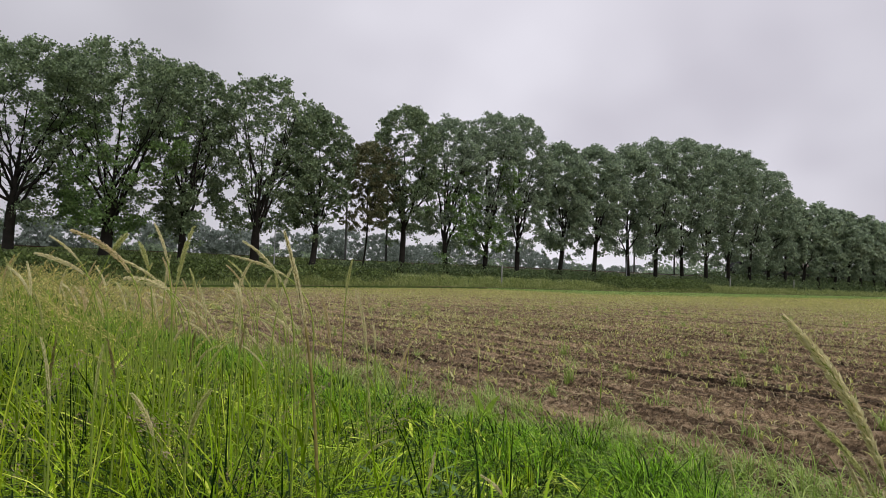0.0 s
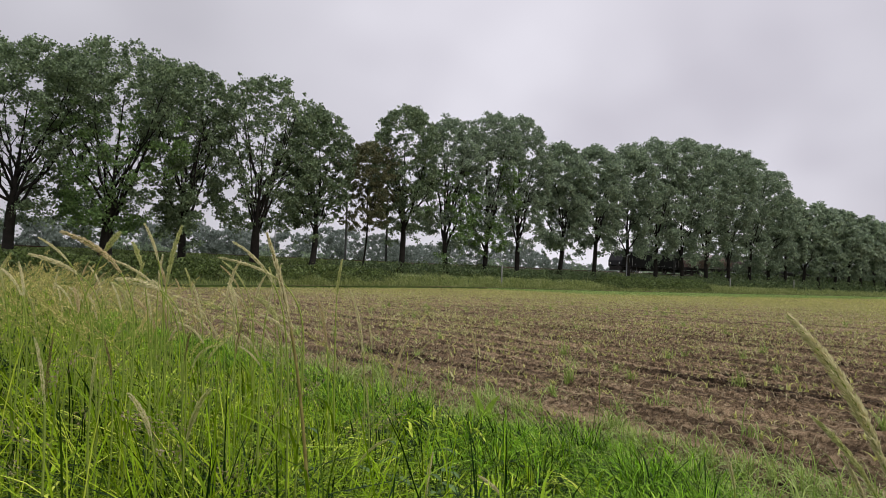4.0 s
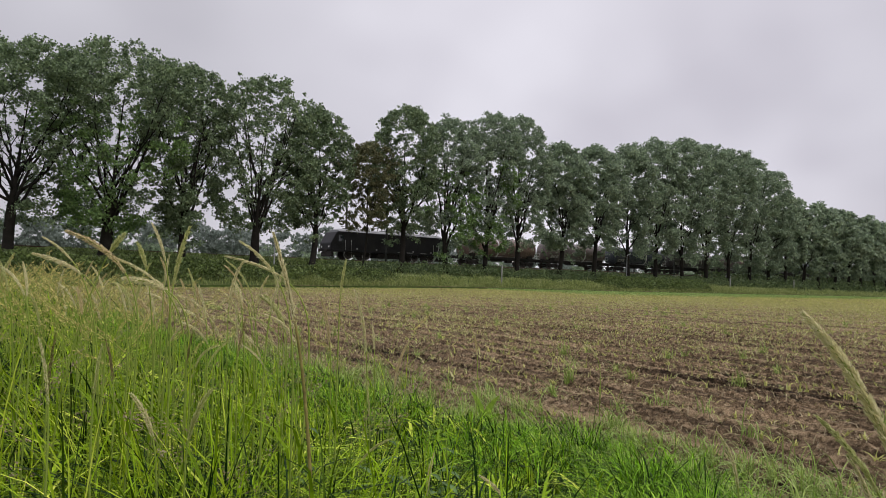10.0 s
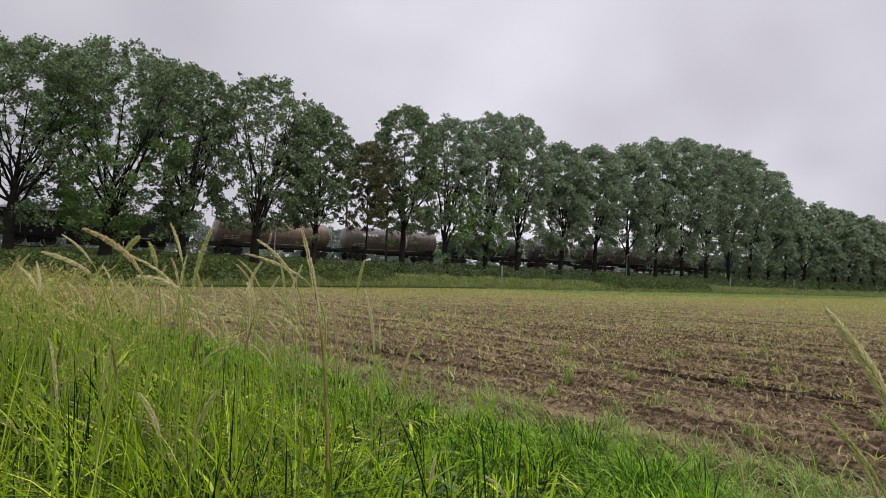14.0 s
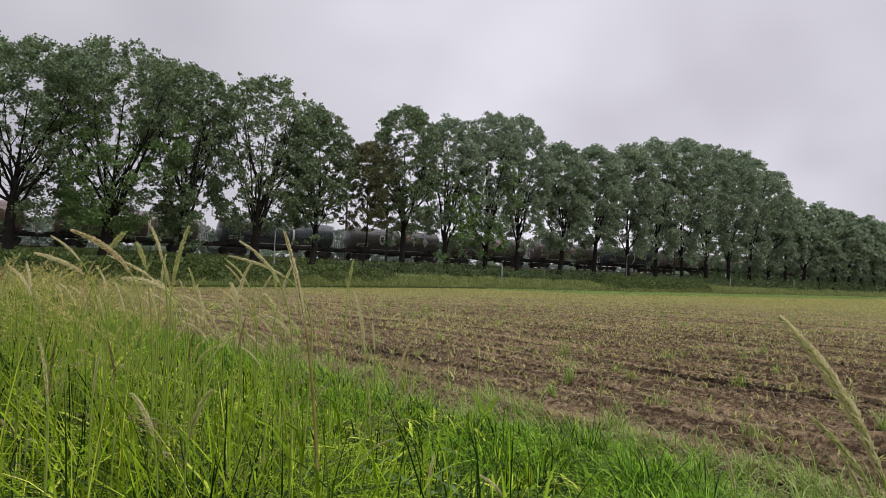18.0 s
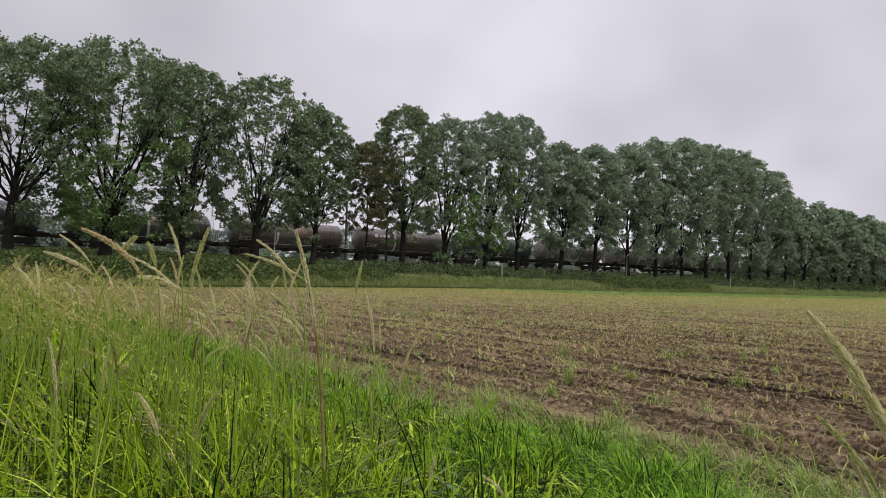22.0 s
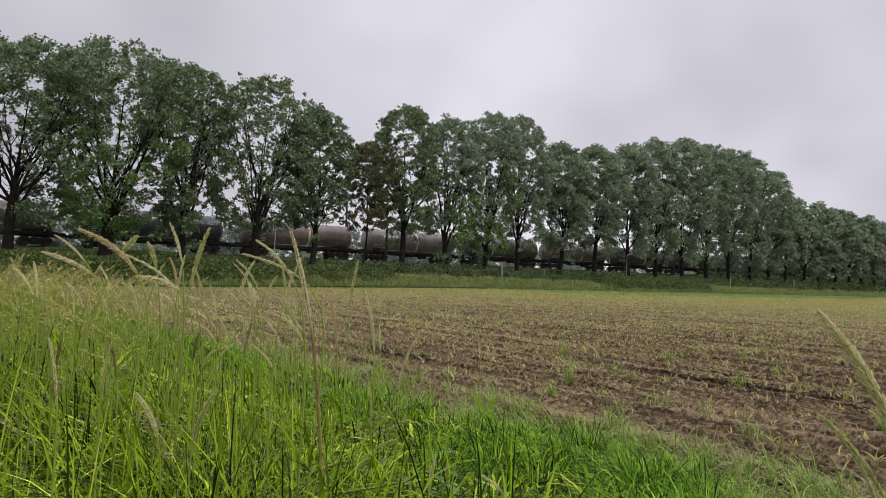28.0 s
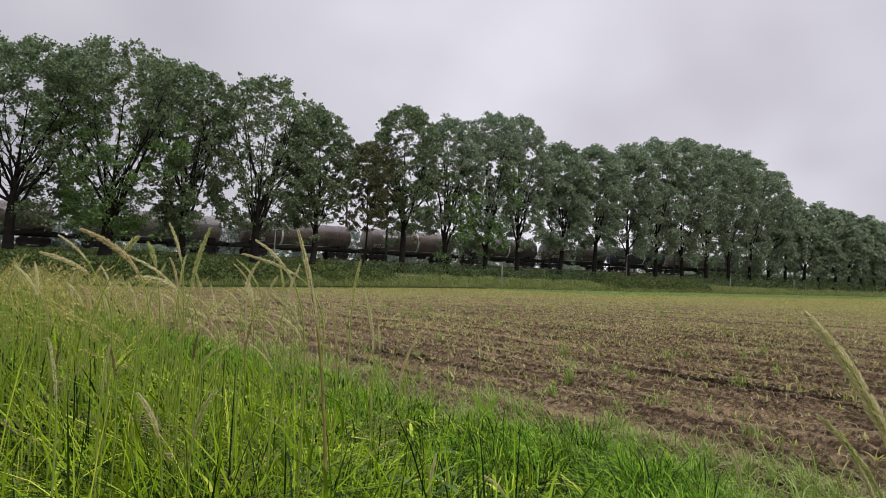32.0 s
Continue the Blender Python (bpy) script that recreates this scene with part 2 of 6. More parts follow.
def lathe(bm, profile, axis_y=False, steps=24):
    """Turns (along, radius) pairs round the x axis (or the y axis)."""
    rings = []
    for s, r in profile:
        ring = []
        for k in range(steps):
            a = 2 * math.pi * k / steps
            p = (s, r * math.cos(a), r * math.sin(a))
            ring.append(bm.verts.new((p[1], p[0], p[2]) if axis_y else p))
        rings.append(ring)
    for q, w in zip(rings, rings[1:]):
        for k in range(steps):
            bm.faces.new((q[k], q[(k + 1) % steps], w[(k + 1) % steps], w[k]))
    bm.faces.new(rings[0]); bm.faces.new(rings[-1])
    bmesh.ops.recalc_face_normals(bm, faces=bm.faces)
    return bm


def blank():
    return bmesh.new()


def smoothstep(a, b, x):
    t = np.clip((x - a) / (b - a), 0, 1)
    return t * t * (3 - 2 * t)


LATTICE = rng(7).rand(256, 256)


def vnoise(x, y):
    """Smooth value noise, 0 to 1, on arrays."""
    xi, yi = np.floor(x).astype(int), np.floor(y).astype(int)
    fx, fy = x - xi, y - yi
    fx, fy = fx * fx * (3 - 2 * fx), fy * fy * (3 - 2 * fy)
    g = lambda i, j: LATTICE[i % 256, j % 256]
    return (g(xi, yi) * (1 - fx) + g(xi + 1, yi) * fx) * (1 - fy) + (g(xi, yi + 1) * (1 - fx) + g(xi + 1, yi + 1) * fx) * fy


def cells(x, y):
    """Distance to the nearest of scattered points, one to a unit square."""
    xi, yi = np.floor(x).astype(int), np.floor(y).astype(int)
    best = np.full(np.shape(x), 9.0)
    for i in (-1, 0, 1):
        for j in (-1, 0, 1):
            a, b = LATTICE[(xi + i) % 256, (yi + j) % 256], LATTICE[(yi + j + 91) % 256, (xi + i + 37) % 256]
            best = np.minimum(best, (xi + i + a - x) ** 2 + (yi + j + b - y) ** 2)
    return np.sqrt(best)


# ---- the ground ----
VERGE = 3.5      # edge between the grass verge and the field
EDGE = 57.0       # far edge of the field
ROW = 63.0        # line of the avenue trees
TRACK = 75.0
RAIL_Z = 3.2


def terrace(x):
    """Height of the terrace on which the trees stand."""
    return np.clip(1.9 - 0.0055 * x, 0.75, 2.0)


def ground_z(x, y, fine=False):
    x, y = np.asarray(x, float), np.asarray(y, float)
    rise = np.interp(x, [0, 17, 29, 44, 70, 92, 158, 400], [-0.1, -0.07, 0.06, 0.2, 0.08, 0.02, -0.15, -0.2])
    z = rise * smoothstep(12, EDGE, y)
    z = z + (terrace(x) - rise) * smoothstep(EDGE + 0.3, 61.5, y)
    z = z + 0.2 * smoothstep(EDGE + 0.05, EDGE + 0.35, y) * smoothstep(61.5, 59.0, y)
    z = z + (2.6 - terrace(x)) * smoothstep(64.5, 70.0, y) + 0.37 * smoothstep(71.2, 72.6, y)
    z = z - 2.6 * smoothstep(79.0, 86.0, y)
    z = z + 0.1 * (vnoise(x * 0.21, y * 0.21) - 0.5) * smoothstep(EDGE, 60, y) * (1 - smoothstep(70, 72, y))
    verge = smoothstep(VERGE + 0.25, VERGE - 0.5, x) * smoothstep(EDGE, EDGE - 3, y)
    z = z + verge * (0.10 + 0.08 * (vnoise(x * 1.3, y * 1.3) - 0.5))
    if fine:
        field = smoothstep(VERGE, VERGE + 0.7, x) * smoothstep(EDGE, EDGE - 2, y)
        fade = 1 - smoothstep(30, 60, np.hypot(x, y))
        wob = x + 0.10 * (vnoise(x * 0.5, y * 0.35) - 0.5)
        rough = 0.35 + 0.9 * vnoise(x * 1.7 + 9, y * 0.7)
        groove = np.exp(-((np.mod(wob, 0.375) - 0.19 + 0.06 * (vnoise(x * 3, y * 2) - 0.5)) / 0.05) ** 2) * (0.5 + 0.9 * vnoise(x * 2.7, y * 0.6))
        lumps = 0.055 * (0.55 - cells(x * 6.5, y * 5.2)) + 0.04 * (0.5 - cells(x * 13 + 5, y * 11))
        z = z + field * fade * (0.045 * np.sin(2 * np.pi * wob / 0.75) - 0.10 * groove + 0.8 * rough * lumps + 0.03 * (vnoise(x * 2.1, y * 0.9) - 0.5) + 0.05 * (vnoise(x * 8.0, y * 0.5) - 0.5) + 0.03 * (vnoise(x * 24, y * 20) - 0.5))
    return z


def build_ground():
    def spread(*runs):
        return np.unique(np.concatenate([np.arange(a, b, s) for a, b, s in runs]))
    far = 130 * 1.25 ** np.arange(1, 16)
    xs = np.concatenate([-far[::-1], spread((-130, -12, 6), (-12, 2.8, 0.5), (2.8, 10, 0.046), (10, 14, 0.075), (14, 24, 0.11), (24, 45, 0.28), (45, 130, 2.5)), far])
    ys = np.concatenate([-far[::-1], spread((-130, 0, 10), (0, 2, 0.5), (2, 11, 0.07), (11, 20, 0.12), (20, 34, 0.26), (34, 56, 0.8), (56, 57, 0.25), (57, 58, 0.1), (58, 90, 0.6), (90, 130, 8)), far])
    X, Y = np.meshgrid(xs, ys)
    Z = ground_z(X, Y, True)
    nx, ny = len(xs), len(ys)
    i = (np.arange(ny - 1)[:, None] * nx + np.arange(nx - 1)[None]).ravel()
    faces = np.stack([i, i + 1, i + 1 + nx, i + nx], 1)
    cx, cy = X.ravel()[i] + 0.04, Y.ravel()[i] + 0.05
    edge = VERGE + 0.35 * (vnoise(cy * 0.8, cy * 0 + 3) - 0.5)
    idx = np.where(cx < edge, 1, 0)
    idx = np.where(cy > EDGE + 0.35, 2, idx)
    idx = np.where((cy > EDGE - 0.05) & (cy < EDGE + 0.35), 1, idx)
    idx = np.where((cy > 72) & (cy < 79), 3, idx)
    idx = np.where((cy < -12) | (cx > 420), 1, idx)
    me = raw("ground", np.stack([X.ravel(), Y.ravel(), Z.ravel()], 1), faces, [SOIL, TURF, BANK, BALLAST], idx, False)
    tagged(new("ground", me), "ploughed brown field with a grass verge and a green railway bank", "ground", kind="structure")


build_ground()


# ---- scattered blades and leaves ----
def tufted(x, y, seed, step=0.22, spread=0.05, pull=0.8):
    """Draws points together into tussocks; gives the new places and the way out of each tussock."""
    r = rng(seed)
    cx, cy = np.floor(x / step), np.floor(y / step)
    jx = np.sin(cx * 12.99 + cy * 78.2) * 43758.5
    jy = np.sin(cx * 39.3 + cy * 11.1) * 24634.6
    tx, ty = (cx + jx - np.floor(jx)) * step, (cy + jy - np.floor(jy)) * step
    ox, oy = r.normal(size=len(x)) * spread, r.normal(size=len(x)) * spread
    return x + (tx - x) * pull + ox, y + (ty - y) * pull + oy, np.arctan2(oy, ox) + r.normal(size=len(x)) * 0.5


def blades(base, height, width, lean, seed, droop=0.6, segs=3, az=None):
    """Tapered bent blades standing at base; lean is the sideways reach as a share of the height."""
    r = rng(seed)
    n = len(base)
    az = r.uniform(0, 2 * np.pi, n) if az is None else az
    out = np.stack([np.cos(az), np.sin(az), np.zeros(n)], 1)
    out[:, 0] -= 0.25
    side = np.stack([-np.sin(az), np.cos(az), np.zeros(n)], 1)
    tw = r.uniform(-0.9, 0.9, n)[:, None]
    side = side * np.cos(tw) + out * np.sin(tw)
    V = []
    for k in range(segs + 1):
        f = k / segs
        c = base + out * (lean * height * f ** 2.2)[:, None]
        c[:, 2] += height * (f - droop * 0.35 * lean * f ** 3)
        w = width * (1 - 0.55 * f) * 0.5
        if k < segs:
            V += [c - side * w[:, None], c + side * w[:, None]]
        else:
            V += [c]
    per = 2 * segs + 1
    P = np.stack(V, 1).reshape(-1, 3)
    o = np.arange(n)[:, None] * per
    tri = []
    for k in range(segs - 1):
        a = 2 * k
        tri += [o + np.array([[a, a + 1, a + 3]]), o + np.array([[a, a + 3, a + 2]])]
    a = 2 * segs - 2
    tri.append(o + np.array([[a, a + 1, a + 2]]))
    return P, np.concatenate(tri, 0)


def leaves(centres, size, seed, up=0.5):
    """A folded pointed leaf at each centre."""
    r = rng(seed)
    n = len(centres)
    d = r.normal(size=(n, 3))
    d[:, 2] -= 0.25
    d /= np.linalg.norm(d, axis=1)[:, None]
    q = r.normal(size=(n, 3))
    q[:, 2] += up
    s = np.cross(d, q)
    s /= np.linalg.norm(s, axis=1)[:, None]
    nn = np.cross(s, d)
    L = (size * r.uniform(0.65, 1.3, n))[:, None]
    V = np.stack([centres - d * L * 0.5, centres + s * L * 0.34 + nn * L * 0.09, centres + d * L * 0.5, centres - s * L * 0.34 + nn * L * 0.09], 1).reshape(-1, 3)
    o = np.arange(n)[:, None] * 4
    return V, np.concatenate([o + np.array([[0, 1, 2]]), o + np.array([[0, 2, 3]])], 0)


def tubes(paths, sides=6):
    """Tapered limbs: each path is (points, radii)."""
    V, F, o = [], [], 0
    for pts, rad in paths:
        pts = np.asarray(pts, float)
        k = len(pts)
        t = np.gradient(pts, axis=0)
        t /= np.linalg.norm(t, axis=1)[:, None] + 1e-9
        ref = np.where(np.abs(t[:, 2:3]) > 0.9, np.array([[1.0, 0, 0]]), np.array([[0, 0, 1.0]]))
        a = np.cross(t, ref)
        a /= np.linalg.norm(a, axis=1)[:, None]
        b = np.cross(t, a)
        ang = np.arange(sides) * 2 * np.pi / sides
        ring = pts[:, None] + (a[:, None] * np.cos(ang)[None, :, None] + b[:, None] * np.sin(ang)[None, :, None]) * np.asarray(rad)[:, None, None]
        V.append(ring.reshape(-1, 3))
        i = np.arange(k - 1)[:, None] * sides
        j = np.arange(sides)[None]
        j2 = (j + 1) % sides
        F.append((np.stack([i + j, i + j2, i + sides + j2, i + sides + j], -1).reshape(-1, 4)) + o)
        o += k * sides
    return np.concatenate(V), np.concatenate(F)


def spikelets(c, d, length, seed, slim=0.13):
    """Slender pointed grains at c, lying along d."""
    r = rng(seed)
    n = len(c)
    d = d / (np.linalg.norm(d, axis=1)[:, None] + 1e-9)
    w = np.cross(d, r.normal(size=(n, 3))); w /= np.linalg.norm(w, axis=1)[:, None] + 1e-9
    L = (length * r.uniform(0.7, 1.3, n))[:, None]
    V = np.stack([c - d * L * 0.5, c + w * L * slim, c + d * L * 0.6, c - w * L * slim], 1).reshape(-1, 3)
    o = np.arange(n)[:, None] * 4
    return V, np.concatenate([o + np.array([[0, 1, 2]]), o + np.array([[0, 2, 3]])], 0)


# ---- trees ----
def crown_and_limbs(height, base, rx, ry, seed, count, leaf, lean=0.0, trunk_r=0.27, limbs=10, fork=0.0, hollow=0.3, gaps=0.24, lobe=125, skirt=0, full=1.0, taper=0.0, shoulder=1.0):
    """Skeleton and leaf places of a broad avenue tree; the origin is the foot of its trunk."""
    r = rng(seed)
    cz, hz = (base + height) / 2, (height - base) / 2
    paths, tips = [], []
    fz = fork or base + 0.3
    kx = lean
    top = np.array([kx * height * 0.35 + r.normal() * 0.4, r.normal() * 0.3, height * 0.78])
    z = np.concatenate([np.linspace(0, 0.2, 4), np.linspace(0.26, 1, 9)])
    bend = r.normal(size=2) * 0.18
    trunk = np.stack([top[0] * z ** 1.3 + bend[0] * np.sin(z * 5), top[1] * z + bend[1] * np.sin(z * 4), top[2] * z], 1)
    flare = np.interp(trunk[:, 2], [0, 0.35, 1.2, fz, fz + 2.0, fz + 4.5, height * 0.78], [1.5, 1.15, 1.0, 0.92, 0.5, 0.27, 0.05])
    paths.append((trunk, trunk_r * flare))
    for k in range(limbs):
        # the limbs fan out steeply from the fork
        h0 = fz - 0.2 + (height - fz) * 0.3 * (k / max(limbs - 1, 1)) ** 1.2
        az = k * 2.4 + r.uniform(-0.5, 0.5)
        p0 = np.array([np.interp(h0, trunk[:, 2], trunk[:, j]) for j in range(3)])
        el = cz + hz * r.uniform(-0.25, 0.75)
        q = np.sqrt(max(0.15, 1 - ((el - cz) / hz) ** 2)) * r.uniform(0.6, 0.9)
        p2 = np.array([rx * q * math.cos(az) + top[0] * 0.7, ry * q * math.sin(az), max(el, h0 + 1.5)])
        f = np.linspace(0, 1, 7)[:, None]
        pts = p0 * (1 - f) + p2 * f
        pts[:, 2] -= np.sin(f[:, 0] * np.pi) * 0.5 * r.uniform(-0.3, 1.0)
        pts += r.normal(size=pts.shape) * 0.13 * (f > 0) * (f < 1)
        r0 = min(trunk_r, 0.34) * r.uniform(0.32, 0.52) * (1 - 0.35 * k / limbs)
        paths.append([(pts, r0 * np.linspace(1, 0.14, 7) ** 1.15)])
        for j in range(8):
            g = r.uniform(0.22, 0.95)
            a0 = np.array([np.interp(g, np.linspace(0, 1, 7), pts[:, m]) for m in range(3)])
            d = r.normal(size=3); d[2] = abs(d[2]) * 0.8 + 0.25
            d += (p2 - p0) / np.linalg.norm(p2 - p0) * 0.9
            d /= np.linalg.norm(d)
            ln = r.uniform(1.2, 3.0)
            e = a0 + d * ln
            m = (a0 + e) / 2 + r.normal(size=3) * 0.12
            paths[-1].append(([a0, m, e], [r0 * 0.36, r0 * 0.2, 0.012]))
            tips += [e, m]
    # leaf sprays: most of them close the outside of the crown, the rest fill it, with gaps lower down
    sprays = max(26, count // lobe)
    m = sprays * 2
    i = np.arange(m)
    s = np.clip((i + r.rand(m)) / m, 0.004, 0.996)
    s = 0.35 * s + 0.65 * s ** 0.8
    wide = np.interp(s, [0, 0.1, 0.25, 0.45, 0.65, 0.8, 0.91, 0.97, 1], np.array([0.42, 0.64, 0.84, 0.97, 1.0, 0.90, 0.66, 0.40, 0.12]))
    wide = np.where(s > 0.6, wide ** shoulder, wide)
    wide = wide * (1 - taper * np.clip(1 - s / 0.6, 0, 1))
    az = i * 2.39996 + seed + r.normal(size=m) * 0.25
    outer = r.rand(m) < np.interp(s, [0, 0.5, 0.8], [0.85, 0.72, 0.5])
    rho = np.where(outer, r.uniform(0.80, 0.95, m), np.sqrt(r.uniform(hollow ** 2, 0.75, m)))
    # boughs make broad lobes in the outline
    lobes = 0.80 + 0.36 * vnoise(np.cos(az) * 1.7 + seed * 1.3 + 20, s * 5.5 + np.sin(az) * 1.7 + seed)
    p = np.stack([rx * wide * rho * lobes * np.cos(az), ry * wide * rho * lobes * np.sin(az), base + (height - base) * (0.03 + 0.95 * s * (0.95 + 0.05 * lobes))], 1)
    p[:, 0] += top[0] * 0.7 * s ** 0.7
    p += r.normal(size=p.shape) * 0.16
    hole = vnoise(p[:, 0] * 0.8 + seed * 3, p[:, 2] * 0.75 + p[:, 1] * 0.3)
    p = p[hole > gaps * np.interp(s, [0, 0.5, 0.75, 1], [1.35, 1.25, 0.7, 0.15])]
    p = p[r.permutation(len(p))][:sprays]
    # a few shoots that stand out of the outline
    k = max(4, sprays // 12)
    o = r.normal(size=(k, 3)); o[:, 2] = np.abs(o[:, 2]) + 0.2; o /= np.linalg.norm(o, axis=1)[:, None]
    o = o * np.array([rx, ry, hz]) * r.uniform(0.86, 1.03, k)[:, None] + np.array([top[0] * 0.7, 0, cz])
    tips = np.array(tips)
    tips = tips[r.rand(len(tips)) < 0.8]
    # low boughs that hang round the trunk
    if skirt:
        a, q = r.uniform(0, 2 * np.pi, skirt), np.sqrt(r.rand(skirt)) * 0.5
        p = np.concatenate([p, np.stack([np.cos(a) * q * rx, np.sin(a) * q * ry, base * 0.75 + r.rand(skirt) * hz * 0.55], 1)])
    cl = np.concatenate([p, tips, o])
    size = np.concatenate([r.uniform(0.42, 1.0, len(p)), np.full(len(tips), 0.36), np.full(k, 0.3)]) * (0.55 + 0.09 * rx) * full
    share = size ** 1.8
    pick = r.choice(len(cl), count, p=share / share.sum())
    # each spray is a lumpy cushion, leafier on its upper side
    d = r.normal(size=(count, 3)); d[:, 2] += 0.45
    d /= np.linalg.norm(d, axis=1)[:, None]
    tilt = r.normal(size=(len(cl), 2)) * 0.3
    c = d * (size[pick] * r.uniform(0.05, 1.05, count) ** 0.8)[:, None] * np.array([1.0, 1.0, 0.6])
    c[:, 2] += c[:, 0] * tilt[pick, 0] + c[:, 1] * tilt[pick, 1] - 0.25 * (c[:, 0] ** 2 + c[:, 1] ** 2) / size[pick]
    return paths, c + cl[pick]


def tree(name, x, y, height, base, rx, ry, seed, count, leaf=0.26, mat=None, label="", group="avenue trees", sides=6, light=False, **more):
    z = float(ground_z(x, y)) - 0.08
    top = tagged(new(name), label, "tree", group)
    top.matrix_basis = pose(x, y, z)
    paths, c = crown_and_limbs(height, base, rx, ry, seed, count, leaf, **more)
    V, F = tubes(paths[:1], 10)
    part("trunk", raw("trunk", V, F, [BARK], smooth=True), None, top)
    for limb in paths[1:]:
        V, F = tubes(limb, sides)
        part("limb", raw("limb", V, F, [BARK], smooth=True), None, top)
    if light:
        # the lower boughs on the open side take the lighter leaf copy, as painted light
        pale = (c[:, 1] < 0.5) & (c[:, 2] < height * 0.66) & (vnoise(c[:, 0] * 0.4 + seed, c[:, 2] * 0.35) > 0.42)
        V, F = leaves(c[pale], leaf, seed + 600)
        part("low_bough", raw("low_bough", V, F, [LEAF_LIT]), None, top, "lower boughs with light painted into their leaf colour")
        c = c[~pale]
    V, F = leaves(c, leaf, seed + 500)
    part("crown", raw("crown", V, F, [mat or LEAF]), None, top)
    return top


# ---- the avenue ----
# place along the row, height of the top over the field, foot of the crown over the tree's foot, half width
NEAR_ROW = [
    (-8.5, 19.2, 3.2, 4.8), (-1.8, 18.6, 2.6, 5.0), (5.0, 18.9, 3.4, 6.6), (11.9, 20.2, 2.6, 6.8), (18.2, 20.0, 2.0, 4.2), (25.0, 20.2, 3.0, 5.4),
    (31.0, 17.9, 3.4, 3.8), (36.9, 15.4, 4.2, 3.2), (41.9, 20.1, 4.0, 4.2), (48.2, 19.9, 2.8, 4.1), (54.0, 21.6, 2.8, 4.3), (59.4, 22.0, 3.4, 4.2), (66.9, 19.5, 3.0, 4.0),
    (73.9, 20.0, 3.2, 4.2),]
FAR_ROW = [
    (81.6, 21.2, 2.8, 4.4), (88.1, 22.8, 3.0, 4.4), (95.1, 24.1, 2.8, 4.6), (101.7, 24.4, 2.6, 4.6), (108.4, 24.4, 2.4, 4.8),
    (115.0, 23.8, 2.2, 4.8), (121.6, 22.4, 2.4, 4.4), (128.0, 18.2, 2.6, 4.0), (134.6, 17.8, 2.8, 4.2), (141.2, 17.9, 2.8, 4.2), (147.8, 17.6, 2.8, 4.2),
    (154.4, 17.2, 2.8, 4.2), (161.0, 16.9, 2.8, 4.2), (168.0, 16.7, 2.8, 4.2), (175.0, 16.5, 2.8, 4.2), (182.0, 16.5, 2.8, 4.2), (189.0, 16.5, 2.8, 4.2),
    (196.0, 16.4, 2.8, 4.2), (204.0, 16.4, 2.8, 4.2), (212.0, 16.4, 2.8, 4.4), (221.0, 16.3, 2.8, 4.4), (231.0, 16.3, 2.8, 4.6), (242.0, 16.2, 2.8, 4.6)]
AVENUE = NEAR_ROW + FAR_ROW
LEANS = {5.0: 0.14, 11.9: 0.12, 59.4: 0.08, 101.7: 0.05, 81.6: 0.03}


# gaps through the crown, low boughs, trunk radius, narrowing of the crown towards its foot
GAPS = {5.0: 0.42, 11.9: 0.34, 18.2: 0.40, 25.0: 0.20, 31.0: 0.36, 36.9: 0.12, 41.9: 0.2, 48.2: 0.28, 54.0: 0.30, 59.4: 0.28}
SKIRTS = {11.9: 75, 18.2: 36, 5.0: 20, -1.8: 4, 36.9: 0, 25.0: 4, 31.0: 8, 41.9: 14, 48.2: 26, 54.0: 26, 59.4: 8}
TRUNKS = {11.9: 0.50, 5.0: 0.4, 18.2: 0.34, 25.0: 0.42, 31.0: 0.30, 36.9: 0.1, 41.9: 0.33}
SHOULDERS = {5.0: 0.55, 11.9: 0.5, 18.2: 0.7, 25.0: 0.8}
TAPERS = {5.0: 0.25, 11.9: 0.25, 18.2: 0.5, 25.0: 0.0, 31.0: 0.1}


def build_avenue():
    for k, (x, top, base, rx) in enumerate(AVENUE):
        near, mid = x < 62, x < 126
        count = 5000 if x < 0 else 13000 if x == 36.9 else 37000 if x in (5.0, 11.9) else 29000 if near else 24000 if mid else 10000
        leaf = 0.25 if near else (0.33 if mid else 0.55)
        h = top + (0.3 if x > 30 else 0.0) - float(terrace(x))
        label = "smaller copper-tinged broadleaf tree in an avenue row" if x == 36.9 else "broad avenue tree with light painted into its lower boughs" if x == 11.9 else "tall dark green broadleaf tree standing in an avenue row"
        # trees from x = 45 on get the leaf colour with painted haze
        tree("avenue_tree", x, ROW, h, base + (0.7 if 62 < x < 112 else 0.0) if mid else 2.6, rx * (1.06 if mid else 1.2), rx * 1.1, 31 + k * 7, count, leaf,
             LEAF_COPPER if x == 36.9 else (LEAF if x < 45 else LEAF_HAZY), label, lean=LEANS.get(x, 0.0),
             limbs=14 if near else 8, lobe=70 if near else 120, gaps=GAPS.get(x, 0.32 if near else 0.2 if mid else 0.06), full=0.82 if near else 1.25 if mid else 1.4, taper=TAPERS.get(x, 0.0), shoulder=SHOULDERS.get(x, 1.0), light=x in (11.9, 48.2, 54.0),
             skirt=SKIRTS.get(x, 3 if 62 < x < 112 else 8 if mid else 0), trunk_r=TRUNKS.get(x, 0.31), fork=3.1 if x == 25.0 else 0.0)


build_avenue()


